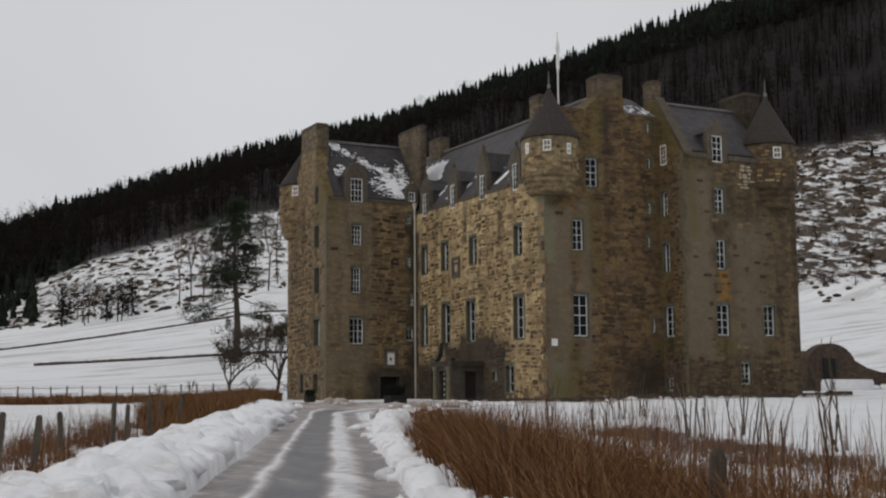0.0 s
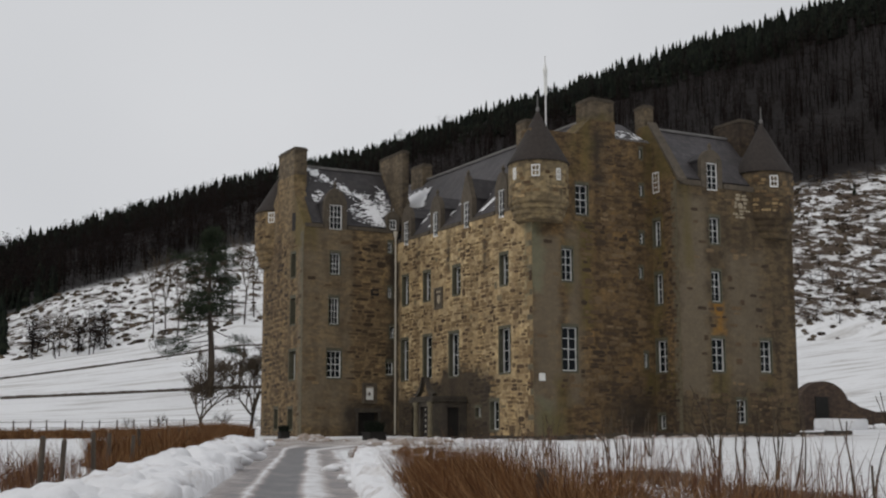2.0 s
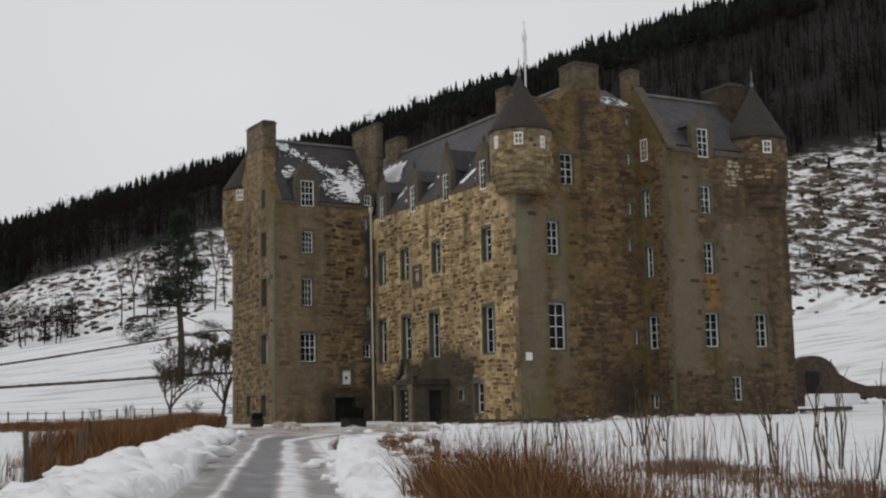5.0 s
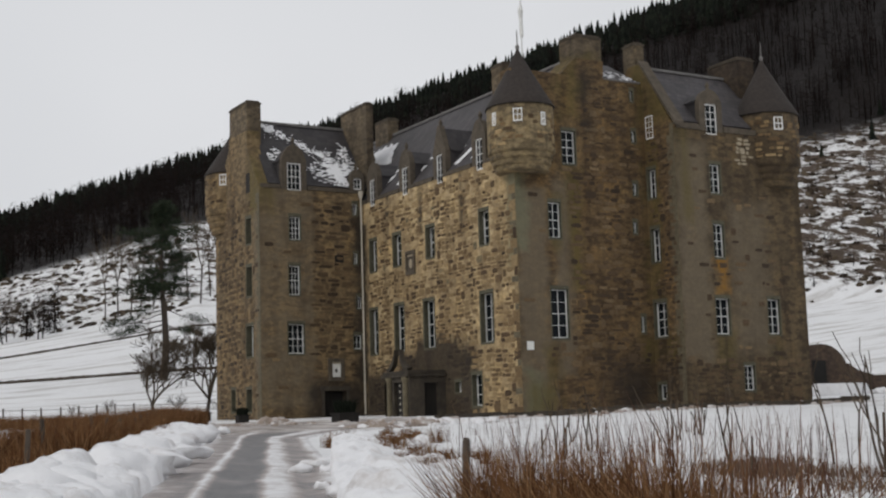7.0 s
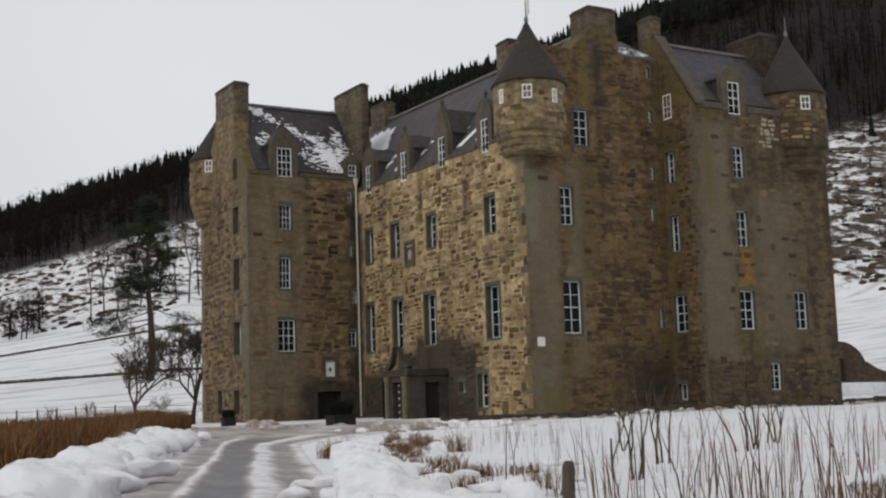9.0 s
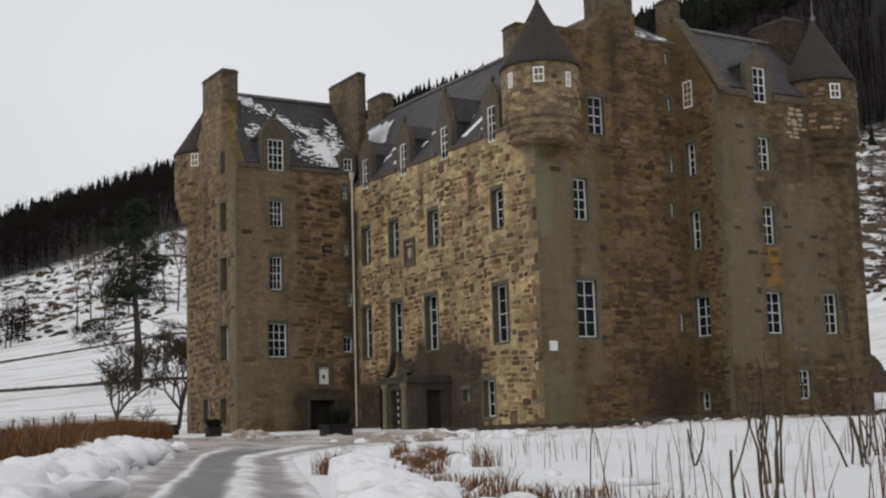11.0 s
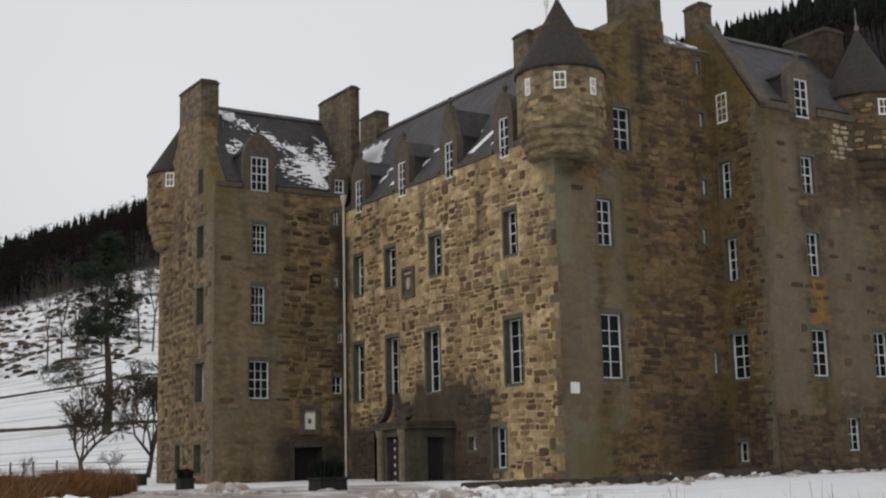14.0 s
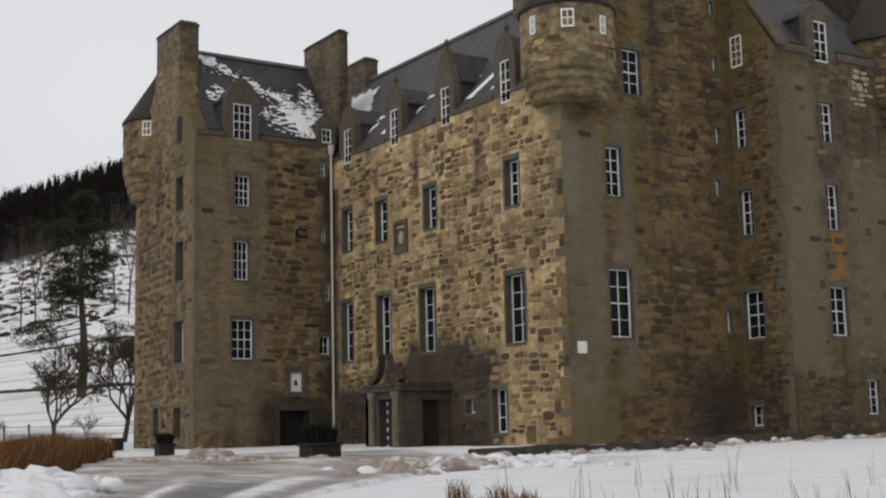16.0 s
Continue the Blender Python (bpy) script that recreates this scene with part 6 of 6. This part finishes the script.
heather(1300, 8, 26, 214, 302, 3, "dark heather clumps through the snow on the hillside")
heather(2600, 38, 58, 214, 302, 4, "dark heather clumps through the snow on the hillside")

# ---- outbuilding beyond the castle ----
M_RUIN = wall_material("red_brown_ruin_wall", (0.07, 0.047, 0.036), (0.12, 0.082, 0.06), (0.05, 0.034, 0.026))
ruin = thing("outbuilding", (75, 74, 4.0), "ruined dark stone outbuilding with an arched front", "outbuilding")
bm = bmesh.new()
arch = [(72.4, 74, 3.4)] + [(74.95 - 2.55 * math.cos(math.pi * k / 14), 74, 5.6 + 1.95 * math.sin(math.pi * k / 14)) for k in range(15)] + [(77.5, 74, 3.4)]
prism(bm, arch, (0, 0.8, 0))
part("arched_front", bm, M_RUIN, ruin)
# near-black block painted as the shade inside the doorway
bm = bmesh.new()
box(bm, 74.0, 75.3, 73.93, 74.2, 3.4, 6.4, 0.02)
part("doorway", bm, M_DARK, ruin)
bm = bmesh.new()
box(bm, 72.6, 77.3, 74.8, 80, 3.4, 5.6)
part("body", bm, M_RUIN, ruin)
bm = bmesh.new()
prism(bm, [(72.4, 74.8, 5.6), (77.5, 74.8, 5.6), (74.95, 74.8, 7.1)], (0, 5.2, 0))
part("roof", bm, M_RUIN, ruin)
wall_ruin = bmesh.new()
prism(wall_ruin, [(77.5, 74, 3.2), (77.5, 74, 6.2), (78.6, 74, 5.7), (80.2, 74, 5.35), (84, 74, 5.4), (90, 74, 5.3), (104, 74, 5.5), (104, 74, 3.2)], (0, 0.6, 0))
tagged(part("garden_wall", wall_ruin, M_RUIN), "long dark stone garden wall with snow on top", "wall", kind="structure")
bm = bmesh.new()
box(bm, 72.3, 76.9, 71.6, 72.6, 3.4, 4.75, 0.12)
tagged(part("snow_ledge", bm, M_SNOW, smooth=True), "snow-covered low ledge before the outbuilding", "snow", kind="stuff")
heap(79.0, 72.5, 2.6, 0.5, 41, "snow drifted against the garden wall")

# nearest front stones, each a piece
for cu, cz, w, h, k in front_stones[:300]:
    link("stone", STONE_MESH[k], w_front, basis=FRONT.basis(cu, cz, 0.0, w, h, 0.03))
